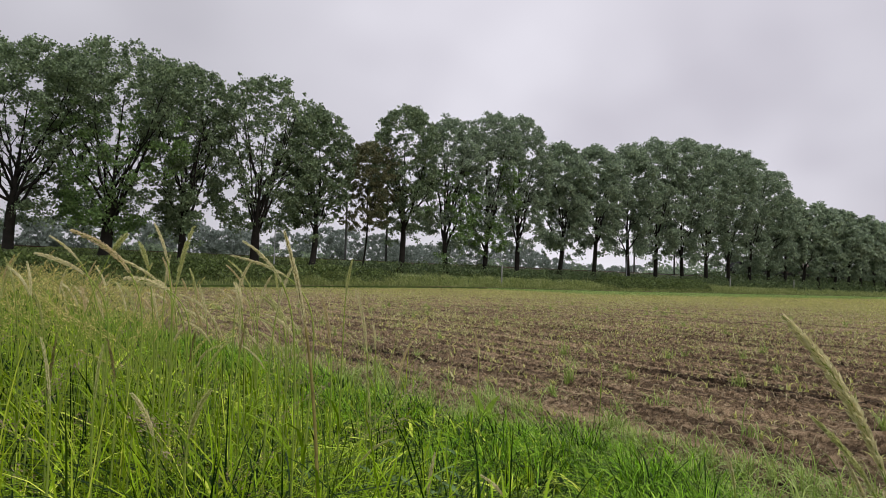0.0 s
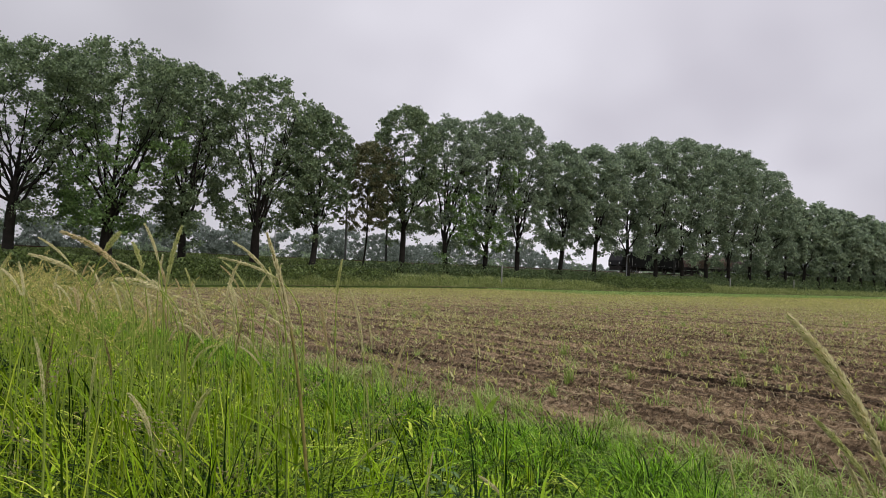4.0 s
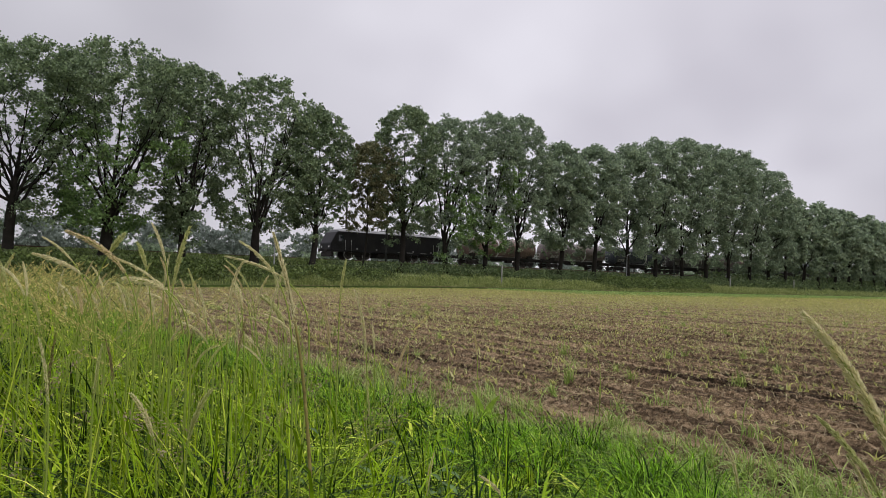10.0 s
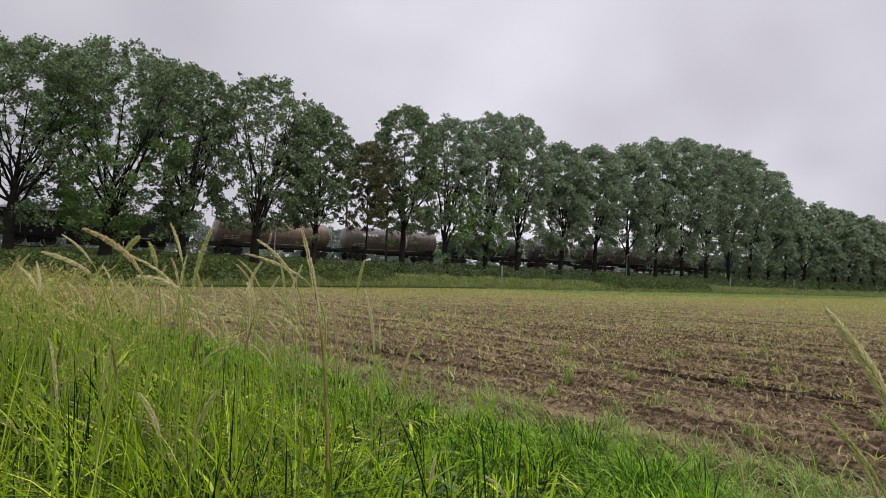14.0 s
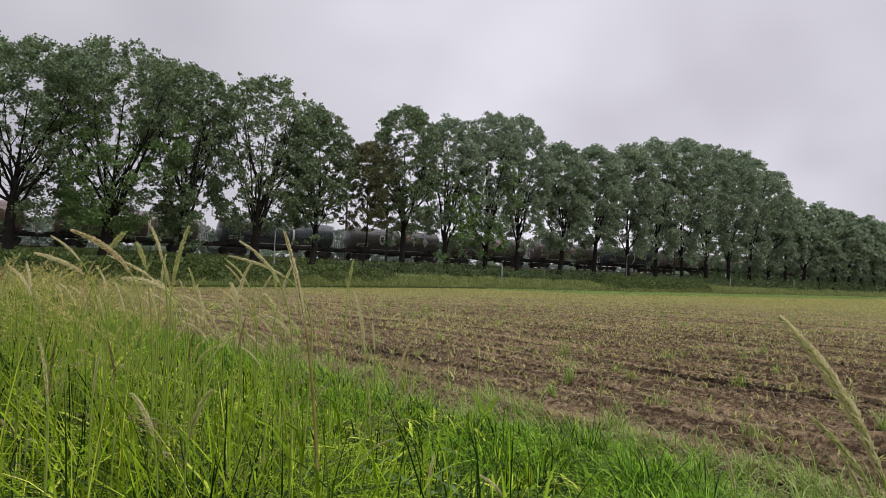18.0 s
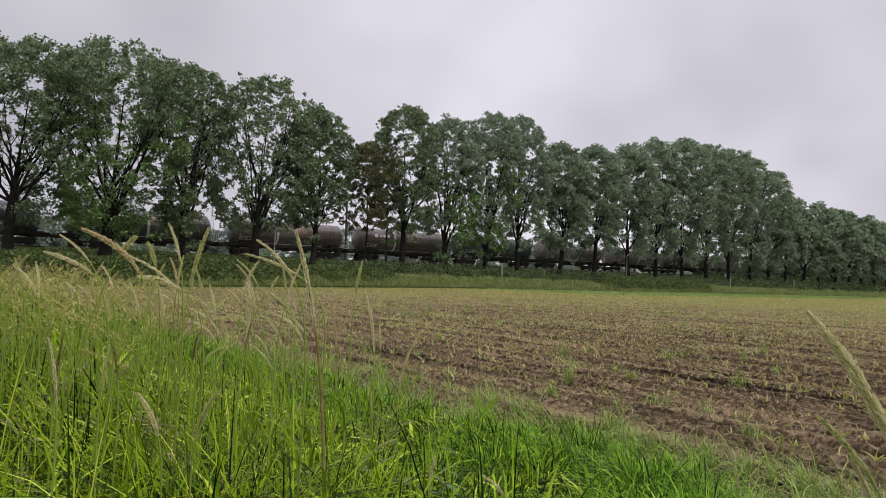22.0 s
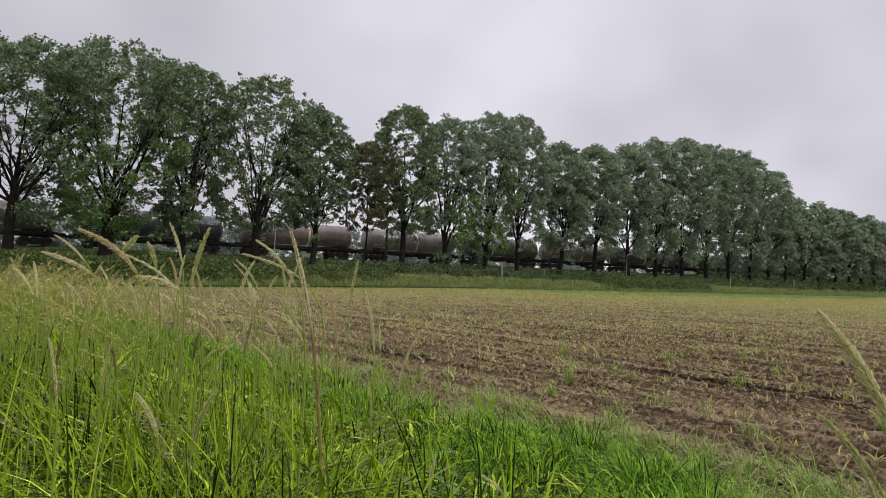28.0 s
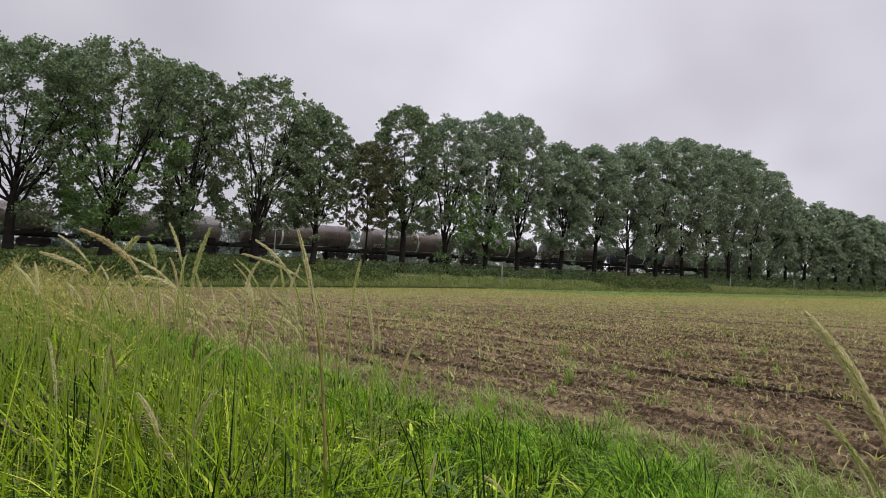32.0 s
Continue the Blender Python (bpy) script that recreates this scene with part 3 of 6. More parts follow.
def leafy_mass(name, x0, x1, y0, y1, top, count, leaf, seed, mat, label, category, lumps=0.35, kind="stuff"):
    """A hedge or thicket: leaves through a lumpy body, over a core of woody shoots."""
    r = rng(seed)
    x = r.uniform(x0, x1, count)
    v = r.uniform(-1, 1, count)
    y = (y0 + y1) / 2 + v * (y1 - y0) / 2
    g = ground_z(x, y)
    h = (top(x) if callable(top) else top) * (1 - 0.55 * np.abs(v) ** 2.5) * (1 - lumps + 2 * lumps * vnoise(x * 0.9 + seed, y * 0.9))
    f = 1 - r.rand(count) ** 1.8
    end = np.clip(np.minimum(x - x0, x1 - x) / 1.2, 0.25, 1)
    V, F = leaves(np.stack([x, y, g + h * f * end + 0.03], 1), leaf, seed + 1, 0.8)
    ob = tagged(new(name, raw(name, V, F, [mat])), label, category, kind=kind)
    m = max(40, count // 60)
    x, y = r.uniform(x0, x1, m), r.uniform(y0, y1, m)
    g = ground_z(x, y) - 0.05
    paths = [([(a, b, c), (a + r.normal() * 0.15, b + r.normal() * 0.15, c + 0.5), (a + r.normal() * 0.3, b + r.normal() * 0.3, c + 0.95)], [0.02, 0.014, 0.006]) for a, b, c in zip(x, y, g)]
    V, F = tubes(paths, 4)
    part("shoots", raw("shoots", V, F, [BARK]), None, ob)
    return ob


def build_greenery():
    leafy_mass("front_hedge", -14, 39, 58.3, 61.3, lambda x: 0.80 - 0.006 * np.clip(x, 0, 40), 34000, 0.22, 11, HEDGE_LEAF, "dense dark green hedge along the foot of the avenue", "hedge", 0.32)
    leafy_mass("low_hedge", 71, 96, 57.9, 60.6, lambda x: 1.1 + 0.0 * x, 20000, 0.22, 12, HEDGE_LEAF, "low dark green hedge beside the field edge", "hedge", 0.12)
    leafy_mass("bank_shrubs", 33, 128, 60.6, 66.5, lambda x: 1.0 + 0.0 * x, 34000, 0.26, 13, SHRUB_LEAF, "low dark shrubs and brambles on the railway bank", "shrubs", 0.5)
    leafy_mass("bank_thicket", 108, 250, 60.0, 70.0, lambda x: 1.7 + 0.0 * x, 16000, 0.42, 14, SHRUB_LEAF, "dark undergrowth below the far avenue trees", "shrubs", 0.5)
    leafy_mass("bank_hedge", -30, 46, 66.5, 70.8, lambda x: 0.42 + 0.0 * x, 26000, 0.2, 15, BANK_LEAF, "clipped green hedge at the top of the railway bank", "hedge", 0.2)
    leafy_mass("far_thicket", 118, 330, 83.0, 90.0, lambda x: 5.0 + 0.0 * x, 13000, 0.7, 16, LEAF_HAZY, "tall undergrowth behind the far end of the railway", "shrubs", 0.4)
    r = rng(5)
    # rough grass between the field and the shrubs
    n = 44000
    x = np.concatenate([24 + 100 * r.rand(n // 2) ** 1.3, r.uniform(-14, 260, n // 2)])
    y = np.where(r.rand(n) < 0.82, r.uniform(EDGE + 0.4, 59.6, n), r.uniform(59, 70.5, n))
    V, F = blades(np.stack([x, y, ground_z(x, y) - 0.02], 1), r.uniform(0.2, 0.55, n) + 0.75 * vnoise(x * 1.1, y * 1.1) ** 2, r.uniform(0.018, 0.05, n), r.uniform(0.3, 1.6, n), 6, segs=2)
    tagged(new("rough_grass", raw("rough_grass", V, F, [GRASS_DULL])), "rough yellow-green grass strip along the field edge", "grass", kind="stuff")


GRASS_DULL = material("rough_grass_blades", (0.13, 0.18, 0.05), (0.50, 0.56, 0.21), 0.6, island=0.85, translucent=0.3, bump=0, scale=0.3, hue=(0.84, 0.80, 0.52), spec=0.2)
build_greenery()


def distant_woods():
    """Bushy trees well beyond the railway."""
    r = rng(77)
    spots = [(14, 150, 9.5), (22, 155, 10), (35, 150, 9.5), (46, 152, 10.5), (54, 150, 9.5), (66, 175, 9), (78, 172, 11), (88, 170, 12.5), (97, 175, 13), (106, 172, 12), (114, 178, 11), (122, 176, 9.5),
             (136, 190, 11), (150, 195, 13), (162, 195, 14), (174, 192, 14), (186, 195, 13), (200, 200, 11), (212, 200, 9.5), (228, 205, 8), (246, 210, 8.5), (264, 210, 8), (285, 215, 9), (305, 215, 8), (330, 225, 9), (-6, 148, 11), (-20, 150, 11), (5, 146, 10)]
    for k, (x, y, h) in enumerate(spots):
        # the leaf colour of these trees carries painted haze
        tree("distant_tree", x, y, h * 1.1, 0.5, 7.6, 5.0, 900 + k, 4200, 0.7, LEAF_FAR_HAZE, "bushy tree far beyond the railway, greyed by painted haze", "distant trees", limbs=4, trunk_r=0.2, sides=4, hollow=0.5, lobe=36, gaps=0.0, full=1.25)
    for k, (x, y, h) in enumerate([(17.5, 88, 4.4), (21.5, 90, 4.0), (39, 92, 4.6), (47, 95, 4.0), (25, 94, 3.8), (74, 96, 4.5), (84, 95, 4.8), (108, 96, 4)]):
        tree("young_tree", x, y, h, 0.4, 2.3, 2.0, 1200 + k, 2600, 0.26, LEAF_HAZY, "light green bushy young tree behind the railway", "young trees", limbs=4, trunk_r=0.08, sides=4, lobe=60)


distant_woods()


# ---- railway ----
def build_track():
    for side in (-0.7525, 0.7525):
        bm = blank()
        y = TRACK + side
        box(bm, -160, 420, y - 0.036, y + 0.036, RAIL_Z - 0.045, RAIL_Z)
        box(bm, -160, 420, y - 0.01, y + 0.01, RAIL_Z - 0.13, RAIL_Z - 0.0451)
        box(bm, -160, 420, y - 0.07, y + 0.07, RAIL_Z - 0.15, RAIL_Z - 0.1301)
        tagged(part("rail", bm, RUSTY), "rust brown steel rail on sleepers", "rail", "rails of the track")
    bm = blank()
    for k in range(-60, 300):
        x = k * 1.2
        box(bm, x - 0.13, x + 0.13, TRACK - 1.26, TRACK + 1.26, RAIL_Z - 0.24, RAIL_Z - 0.151)
    tagged(part("sleepers", bm, SLEEPER), "grey concrete sleepers under the rails", "sleepers", kind="stuff")


build_track()


def catenary_mast(x, y):
    top = tagged(new("catenary_mast"), "dark slim steel mast beside the railway", "mast", "railway masts")
    top.matrix_basis = pose(x, y, float(ground_z(x, y)))
    part("pole", rod(blank(), (0, 0, -0.2), (0, 0, 9.2), 0.15, 0.11, 10), MAST, top)
    bm = blank()
    box(bm, -0.28, 0.28, -0.28, 0.28, -0.1, 0.16, 0.03)
    part("footing", bm, SLEEPER, top)
    s = 1 if y < TRACK else -1
    part("arm", rod(blank(), (0, 0, 7.3), (0, s * 3.2, 7.6), 0.035), MAST, top)
    part("stay", rod(blank(), (0, 0, 8.8), (0, s * 2.9, 7.6), 0.02), MAST, top)
    part("insulator", rod(blank(), (0, s * 0.16, 7.31), (0, s * 0.5, 7.34), 0.07), RUSTY, top)
    return top


for mx, my in ((43.7, 79.0), (45.5, 71.9), (-15, 79.0), (104, 79.0), (106, 71.9), (165, 79.0)):
    catenary_mast(mx, my)


def street_lamp(x, y, h):
    top = tagged(new("street_lamp"), "slim galvanised lamp post with a curved arm", "street lamp", "street lamps")
    g = float(ground_z(x, y))
    top.matrix_basis = pose(x, y, g)
    bm = blank()
    rod(bm, (0, 0, -0.1), (0, 0, h - 0.35), 0.06, 0.045, 10)
    part("post", bm, STEEL, top)
    pts = [(0.34 * (1 - math.cos(a)), 0, h - 0.35 + 0.34 * math.sin(a)) for a in np.linspace(0, math.pi / 2, 7)]
    V, F = tubes([(pts, [0.04] * 7)], 8)
    part("arm", raw("arm", V, F, [STEEL], smooth=True), None, top)
    bm = blank()
    box(bm, 0.28, 0.68, -0.08, 0.08, h - 0.05, h + 0.04, 0.025)
    part("lamp_head", bm, STEEL, top, "flat grey lamp head")
    return top


street_lamp(26.0, 60.6, 5.45 - float(ground_z(26.0, 60.6)))
street_lamp(79.7, 61.8, 5.4 - float(ground_z(79.7, 61.8)))


def marker_post(x, y, h):
    top = tagged(new("marker_post"), "slim pale marker post in the rough grass", "post", "marker posts")
    top.matrix_basis = pose(x, y, float(ground_z(x, y)))
    bm = blank()
    box(bm, -0.06, 0.06, -0.06, 0.06, -0.2, h, 0.012)
    part("shaft", bm, POST, top)
    bm = blank()
    box(bm, -0.075, 0.075, -0.075, 0.075, h + 0.002, h + 0.05, 0.012)
    part("cap", bm, POST, top)


marker_post(52.9, 58.6, 2.2)
marker_post(104.5, 60.4, 1.4)
marker_post(125.0, 60.0, 1.7)


# ---- the train ----
SPEED_ROWS = [(0.0, 130.2), (3.0, 102.6), (6.0, 75.0), (8.0, 56.0), (9.0, 47.3), (10.0, 38.7), (11.0, 29.9), (12.0, 21.2), (13.4, 9.1), (14.0, 4.0), (15.5, -8.1), (17.0, -19.9), (19.0, -35.3), (21.5, -54.7), (23.5, -70.1), (25.5, -85.7), (27.5, -101.4), (29.5, -117.6), (32.0, -137.6)]
FRONT_T = [a for a, b in SPEED_ROWS]
FRONT_X = [b for a, b in SPEED_ROWS]

PAINTS = {
    "rust": ((0.145, 0.092, 0.078), (0.32, 0.22, 0.185)), "brown": ((0.076, 0.060, 0.057), (0.180, 0.142, 0.130)), "umber": ((0.050, 0.046, 0.046), (0.120, 0.106, 0.104)),
    "black": ((0.015, 0.015, 0.018), (0.055, 0.054, 0.061)), "slate": ((0.027, 0.034, 0.044), (0.085, 0.098, 0.116)), "grey": ((0.159, 0.140, 0.140), (0.329, 0.293, 0.287)), "taupe": ((0.122, 0.098, 0.091), (0.256, 0.207, 0.189))}
TANK = {k: material("tank_paint_" + k, tuple(v * 0.9 for v in a), tuple(v * 1.05 for v in b), 0.3, 0.0, scale=0.5, bump=0.12, fine=7, coat=0.35, spec=0.5) for k, (a, b) in PAINTS.items()}
UNDER = material("underframe_grime", (0.012, 0.011, 0.01), (0.05, 0.043, 0.037), 0.85, scale=3, bump=0.4)
WHITE = material("white_marking", (0.55, 0.54, 0.52), (0.80, 0.79, 0.77), 0.6, scale=4, bump=0.05)
LADDER = material("pale_ladder_paint", (0.60, 0.60, 0.59), (0.84, 0.84, 0.82), 0.55, 0.0, scale=4, bump=0.05)
LOCO = material("black_loco_paint", (0.010, 0.010, 0.011), (0.030, 0.029, 0.031), 0.5, 0.0, scale=0.8, bump=0.05, coat=0.0, fine=9, spec=0.25)
ROOF = material("loco_roof_grey", (0.24, 0.24, 0.25), (0.42, 0.42, 0.43), 0.55, 0.1, scale=2, bump=0.1)
WHEEL = material("wheel_steel", (0.05, 0.045, 0.04), (0.15, 0.13, 0.12), 0.5, 0.7, scale=6, bump=0.2)
RIM = material("white_wheel_rim", (0.55, 0.54, 0.50), (0.75, 0.74, 0.70), 0.6, scale=6, bump=0.05)
GLASS = material("dark_cab_glass", (0.01, 0.012, 0.014), (0.02, 0.024, 0.028), 0.08, 0.0, scale=2, bump=0, coat=0.8)
LENS = material("headlight_lens", (0.6, 0.6, 0.58), (0.85, 0.85, 0.82), 0.15, scale=6, bump=0)


def once(key, build):
    """A mesh shared by all the pieces that look alike."""
    if key not in MESHES:
        bm = build()
        me = bpy.data.meshes.new(key)
        for f in bm.faces:
            f.smooth = len(f.verts) == 4 and key in ("wheel", "axle")
        bm.to_mesh(me)
        bm.free()
        MESHES[key] = me
    return MESHES[key]


def wheel_bm(r):
    bm = blank()
    for s in (-1, 1):
        y = s * 0.75
        lathe(bm, [(y - 0.067, r - 0.03), (y - 0.06, r), (y + 0.06, r), (y + 0.067, r - 0.03), (y + 0.03, r - 0.09), (y + 0.025, 0.16), (y + 0.06, 0.14), (y + 0.06, 0.06)] if s > 0 else
              [(y - 0.06, 0.06), (y - 0.06, 0.14), (y - 0.025, 0.16), (y - 0.03, r - 0.09), (y - 0.067, r - 0.03), (y - 0.06, r), (y + 0.06, r), (y + 0.067, r - 0.03)], True, 20)
        # balance holes read as it turns
        box(bm, -0.05, 0.05, y - 0.04 if s < 0 else y + 0.026, y - 0.026 if s < 0 else y + 0.04, r * 0.45, r * 0.62)
    rod(bm, (0, -0.8, 0), (0, 0.8, 0), 0.08, None, 10)
    return bm


def bogie_frame_bm(base, r):
    bm = blank()
    for s in (-1, 1):
        y = s * 0.98
        box(bm, -base / 2 - 0.45, base / 2 + 0.45, y - 0.06, y + 0.06, r + 0.05, r + 0.26, 0.03)
        box(bm, -0.45, 0.45, y - 0.07, y + 0.07, r - 0.26, r + 0.3, 0.04)
        for a in (-base / 2, base / 2):
            box(bm, a - 0.16, a + 0.16, y - 0.09, y + 0.09, r - 0.17, r + 0.17, 0.04)
            for q in (-0.26, 0.26):
                rod(bm, (a + q, y, r - 0.05), (a + q, y, r + 0.24), 0.07)
    box(bm, -0.2, 0.2, -1.0, 1.0, r + 0.05, r + 0.35, 0.03)
    return bm


WHEELS = []


def bogie(parent, x, base, r, rim=False):
    b = part("bogie", once("bogie_%d" % (base * 100), lambda: bogie_frame_bm(base, r)), UNDER, parent, "grimy black bogie", at=pose(x, 0, 0))
    for a in (-base / 2, base / 2):
        w = part("wheelset", once("wheelset_%d" % (r * 100), lambda: wheel_bm(r)), WHEEL, b, at=pose(a, 0, r))
        WHEELS.append((w, a, r))
    if rim:
        for a in (-base / 2, base / 2):
            bm = blank()
            n = 28
            for k in range(n):
                t0, t1 = 2 * math.pi * k / n, 2 * math.pi * (k + 1) / n
                q = [bm.verts.new((a + rr * math.cos(t), yy, r + rr * math.sin(t))) for t in (t0, t1) for rr in (r - 0.075, r - 0.02) for yy in (-0.835, -0.82)]
                for f in ((0, 2, 6, 4), (1, 5, 7, 3), (0, 4, 5, 1), (2, 3, 7, 6)):
                    bm.faces.new([q[i] for i in f])
            part("wheel_rim", bm, RIM, b, "white painted wheel rim")
    return b


def buffers(parent, xe, s, z=1.06):
    for y in (-0.875, 0.875):
        bm = blank()
        rod(bm, (xe - s * 0.02, y, z), (xe + s * 0.42, y, z), 0.1)
        lathe_pts = [(xe + s * 0.42, 0.2), (xe + s * 0.45, 0.24), (xe + s * 0.5, 0.22)]
        for (a, ra), (b, rb) in zip(lathe_pts, lathe_pts[1:]):
            rod(bm, (a, y, z), (b, y, z), ra, rb, 14)
        part("buffer", bm, UNDER, parent)
    bm = blank()
    box(bm, min(xe, xe + s * 0.45), max(xe, xe + s * 0.45), -0.05, 0.05, 0.93, 1.05)
    rod(bm, (xe + s * 0.4, 0, 1.0), (xe + s * 0.46, 0, 0.55), 0.03)
    part("coupler", bm, UNDER, parent)


HALF, TANK_R, TANK_Z = 6.97, 1.49, 2.62


def curved_patch(x0, x1, a0, a1, lift=0.006, steps=5, r=None):
    """A painted plate lying on the near side of the tank; angles are up from level."""
    bm = blank()
    rr = (r or TANK_R) + lift
    rows = []
    for k in range(steps + 1):
        a = a0 + (a1 - a0) * k / steps
        y, z = -rr * math.cos(a), rr * math.sin(a)
        rows.append((bm.verts.new((x0, y, z)), bm.verts.new((x1, y, z))))
    for p, q in zip(rows, rows[1:]):
        bm.faces.new((p[0], p[1], q[1], q[0]))
    bmesh.ops.recalc_face_normals(bm, faces=bm.faces)
    bmesh.ops.solidify(bm, geom=bm.faces[:], thickness=0.004)
    return bm


def tank_bm():
    prof = [(-HALF, 0.05), (-HALF + 0.04, 0.55), (-HALF + 0.13, 0.95), (-HALF + 0.25, 1.2), (-HALF + 0.38, 1.36), (-HALF + 0.52, TANK_R)]
    full = prof + [(-3.2, TANK_R), (0, TANK_R), (3.2, TANK_R)] + [(-a, b) for a, b in prof[::-1]]
    bm = lathe(blank(), full, False, 40)
    for f in bm.faces:
        f.smooth = True
    return bm


def tank_wagon(paint, seed, marks, band=True, words=False, label=""):
    """Bogie tank wagon; its origin is on the rail under its middle; the near side is -y."""
    r = random.Random(seed)
    top = tagged(new("tank_wagon"), label, "tank wagon", "tank wagons of the train")
    me = once("tank", tank_bm).copy()
    me.name = "tank"
    me.materials.clear()
    me.materials.append(TANK[paint])
    tank = part("tank", me, None, top, at=pose(0, 0, TANK_Z))
    # stiffening hoops
    for hx in (-5.4, -3.1, 1.2, 3.6, 5.4):
        q = part("hoop", once("hoop", lambda: lathe(blank(), [(-0.04, TANK_R - 0.01), (-0.035, TANK_R + 0.022), (0.035, TANK_R + 0.022), (0.04, TANK_R - 0.01)], False, 40)).copy(), None, tank, at=pose(hx, 0, 0))
        q.data.materials.append(TANK[paint])
    if band:
        q = part("white_band", once("band", lambda: lathe(blank(), [(-0.13, TANK_R - 0.01), (-0.125, TANK_R + 0.03), (0.125, TANK_R + 0.03), (0.13, TANK_R - 0.01)], False, 40)), WHITE, tank, "white painted hoop round the tank", at=pose(band, 0, 0))
    # operator's mark: a ring and blocks; data panel as bars
    if words:
        for kind, cx in (("disc", -2.5), ("wedge", -0.95), ("post", 2.3), ("lozenge", 4.1)):
            block_sign(tank, cx, kind)
    elif marks:
        part("emblem", curved_patch(-5.05 + marks, -4.55 + marks, 0.24, 0.52), WHITE, tank, "white round operator emblem")
        for k in range(3):
            part("emblem_block", curved_patch(-4.3 + k * 0.52 + marks, -3.9 + k * 0.52 + marks, 0.27, 0.49), WHITE, tank)
    for k in range(3):
        for j in range(3):
            x0 = -6.2 + k * 0.62
            part("data_bar", curved_patch(x0, x0 + 0.42 + 0.1 * r.random(), -0.66 + j * 0.13, -0.60 + j * 0.13, steps=2), WHITE, tank, "pale bar of unreadable data")
    if r.random() < 0.7:
        part("repair_patch", curved_patch(0.2, 1.9, 0.0, 0.9, 0.004), TANK["rust" if paint not in ("black", "slate") else paint], tank, "patch of differently worn paint")
    # dome, valves, walkway with rails on the tank top
    bm = blank()
    rod(bm, (0, 0, TANK_R - 0.05), (0, 0, TANK_R + 0.2), 0.36, None, 16)
    rod(bm, (0, 0, TANK_R + 0.2), (0, 0, TANK_R + 0.27), 0.4, 0.3, 16)
    part("manhole", bm, TANK[paint], tank)
    bm = blank()
    box(bm, -1.6, 1.6, 0.45, 0.95, TANK_R - 0.12, TANK_R - 0.06)
    for k in range(5):
        rod(bm, (-1.6 + k * 0.8, 0.95, TANK_R - 0.1), (-1.6 + k * 0.8, 0.95, TANK_R + 0.1), 0.015)
    part("walkway", bm, LADDER, tank)
    # saddles and sole bars
    for s in (-1, 1):
        bm = blank()
        box(bm, s * 5.6 - 0.5, s * 5.6 + 0.5, -1.15, 1.15, 1.2, 1.75, 0.05)
        part("saddle", bm, UNDER, top)
        bm = blank()
        box(bm, -7.55, 7.55, s * 1.02 - 0.06, s * 1.02 + 0.06, 1.02, 1.3, 0.02)
        part("sole_bar", bm, UNDER, top)
        bm = blank()
        box(bm, s * 7.6 - 0.08, s * 7.6 + 0.08, -1.25, 1.25, 0.88, 1.3, 0.02)
        part("headstock", bm, UNDER, top)
        buffers(top, s * 7.55, s)
        bogie(top, s * 5.25, 1.8, 0.46)
    # brake gear and outlet pipe
    bm = blank()
    box(bm, -7.4, 7.4, -0.45, 0.45, 0.9, 1.42, 0.03)
    rod(bm, (-2.4, -0.6, 0.85), (2.4, -0.6, 0.85), 0.09)
    rod(bm, (-3.6, 0, 0.95), (3.6, 0, 0.95), 0.05)
    rod(bm, (0, -1.2, 0.8), (0, 1.2, 0.8), 0.11)
    box(bm, 1.2, 2.3, -0.9, -0.3, 0.55, 1.0, 0.04)
    part("brake_gear", bm, UNDER, top)
    part("handrail", rod(blank(), (-4.0, -1.12, 1.42), (4.0, -1.12, 1.42), 0.018), LADDER, top)
    # end platform with its ladder and guard rails, pale against the gap
    bm = blank()
    x0, x1 = 7.1, 7.62
    for y in (-1.1, -0.55, 0.55, 1.1):
        rod(bm, (x1, y, 1.3), (x1, y, 2.25), 0.022, None, 6)
    for z in (1.75, 2.25):
        rod(bm, (x1, -1.1, z), (x1, 1.1, z), 0.022, None, 6)
    box(bm, x0, x1, -1.2, 1.2, 1.301, 1.34)
    part("end_platform", bm, LADDER, top, "pale railed end platform")
    bm = blank()
    for y in (-0.25, 0.25):
        rod(bm, (x1 - 0.05, y, 1.3), (x0 + 0.1, y, 4.3), 0.022, None, 6)
    for k in range(9):
        z = 1.6 + k * 0.3
        xx = x1 - 0.05 - (x1 - x0 - 0.15) * (z - 1.3) / 3.0
        rod(bm, (xx, -0.25, z), (xx, 0.25, z), 0.016, None, 6)
    part("ladder", bm, LADDER, top, "pale ladder to the tank top")
    return top


SIGNS = {
    "disc": lambda v: [(-math.sqrt(1 - v * v), -0.62 * math.sqrt(1 - v * v)), (0.35, 0.9)] if abs(v) < 0.55 else [(-math.sqrt(1 - v * v), math.sqrt(1 - v * v))],
    "wedge": lambda v: [(-0.5 + 0.5 * v, 0.5 - 0.5 * v)], "post": lambda v: [(-0.75, 0.75)] if v > 0.55 else [(-0.24, 0.24)], "lozenge": lambda v: [(-1 + abs(v), 1 - abs(v))]}


def block_sign(tank, cx, kind):
    """One large white painted sign of the operator, as a plain shape."""
    bm = blank()
    rr, rows = TANK_R + 0.008, 14
    for k in range(rows):
        a0, a1 = -0.40 + 0.86 * k / rows, -0.40 + 0.86 * (k + 1) / rows
        v = -0.96 + 1.92 * (k + 0.5) / rows
        for u0, u1 in SIGNS[kind](v):
            q = [bm.verts.new((cx + u * 0.52, -rr * math.cos(t), rr * math.sin(t))) for u, t in ((u0, a0), (u1, a0), (u1, a1), (u0, a1))]
            bm.faces.new(q)
    bmesh.ops.solidify(bm, geom=bm.faces[:], thickness=0.004)
    part("painted_sign", bm, WHITE, tank, "large white painted sign")


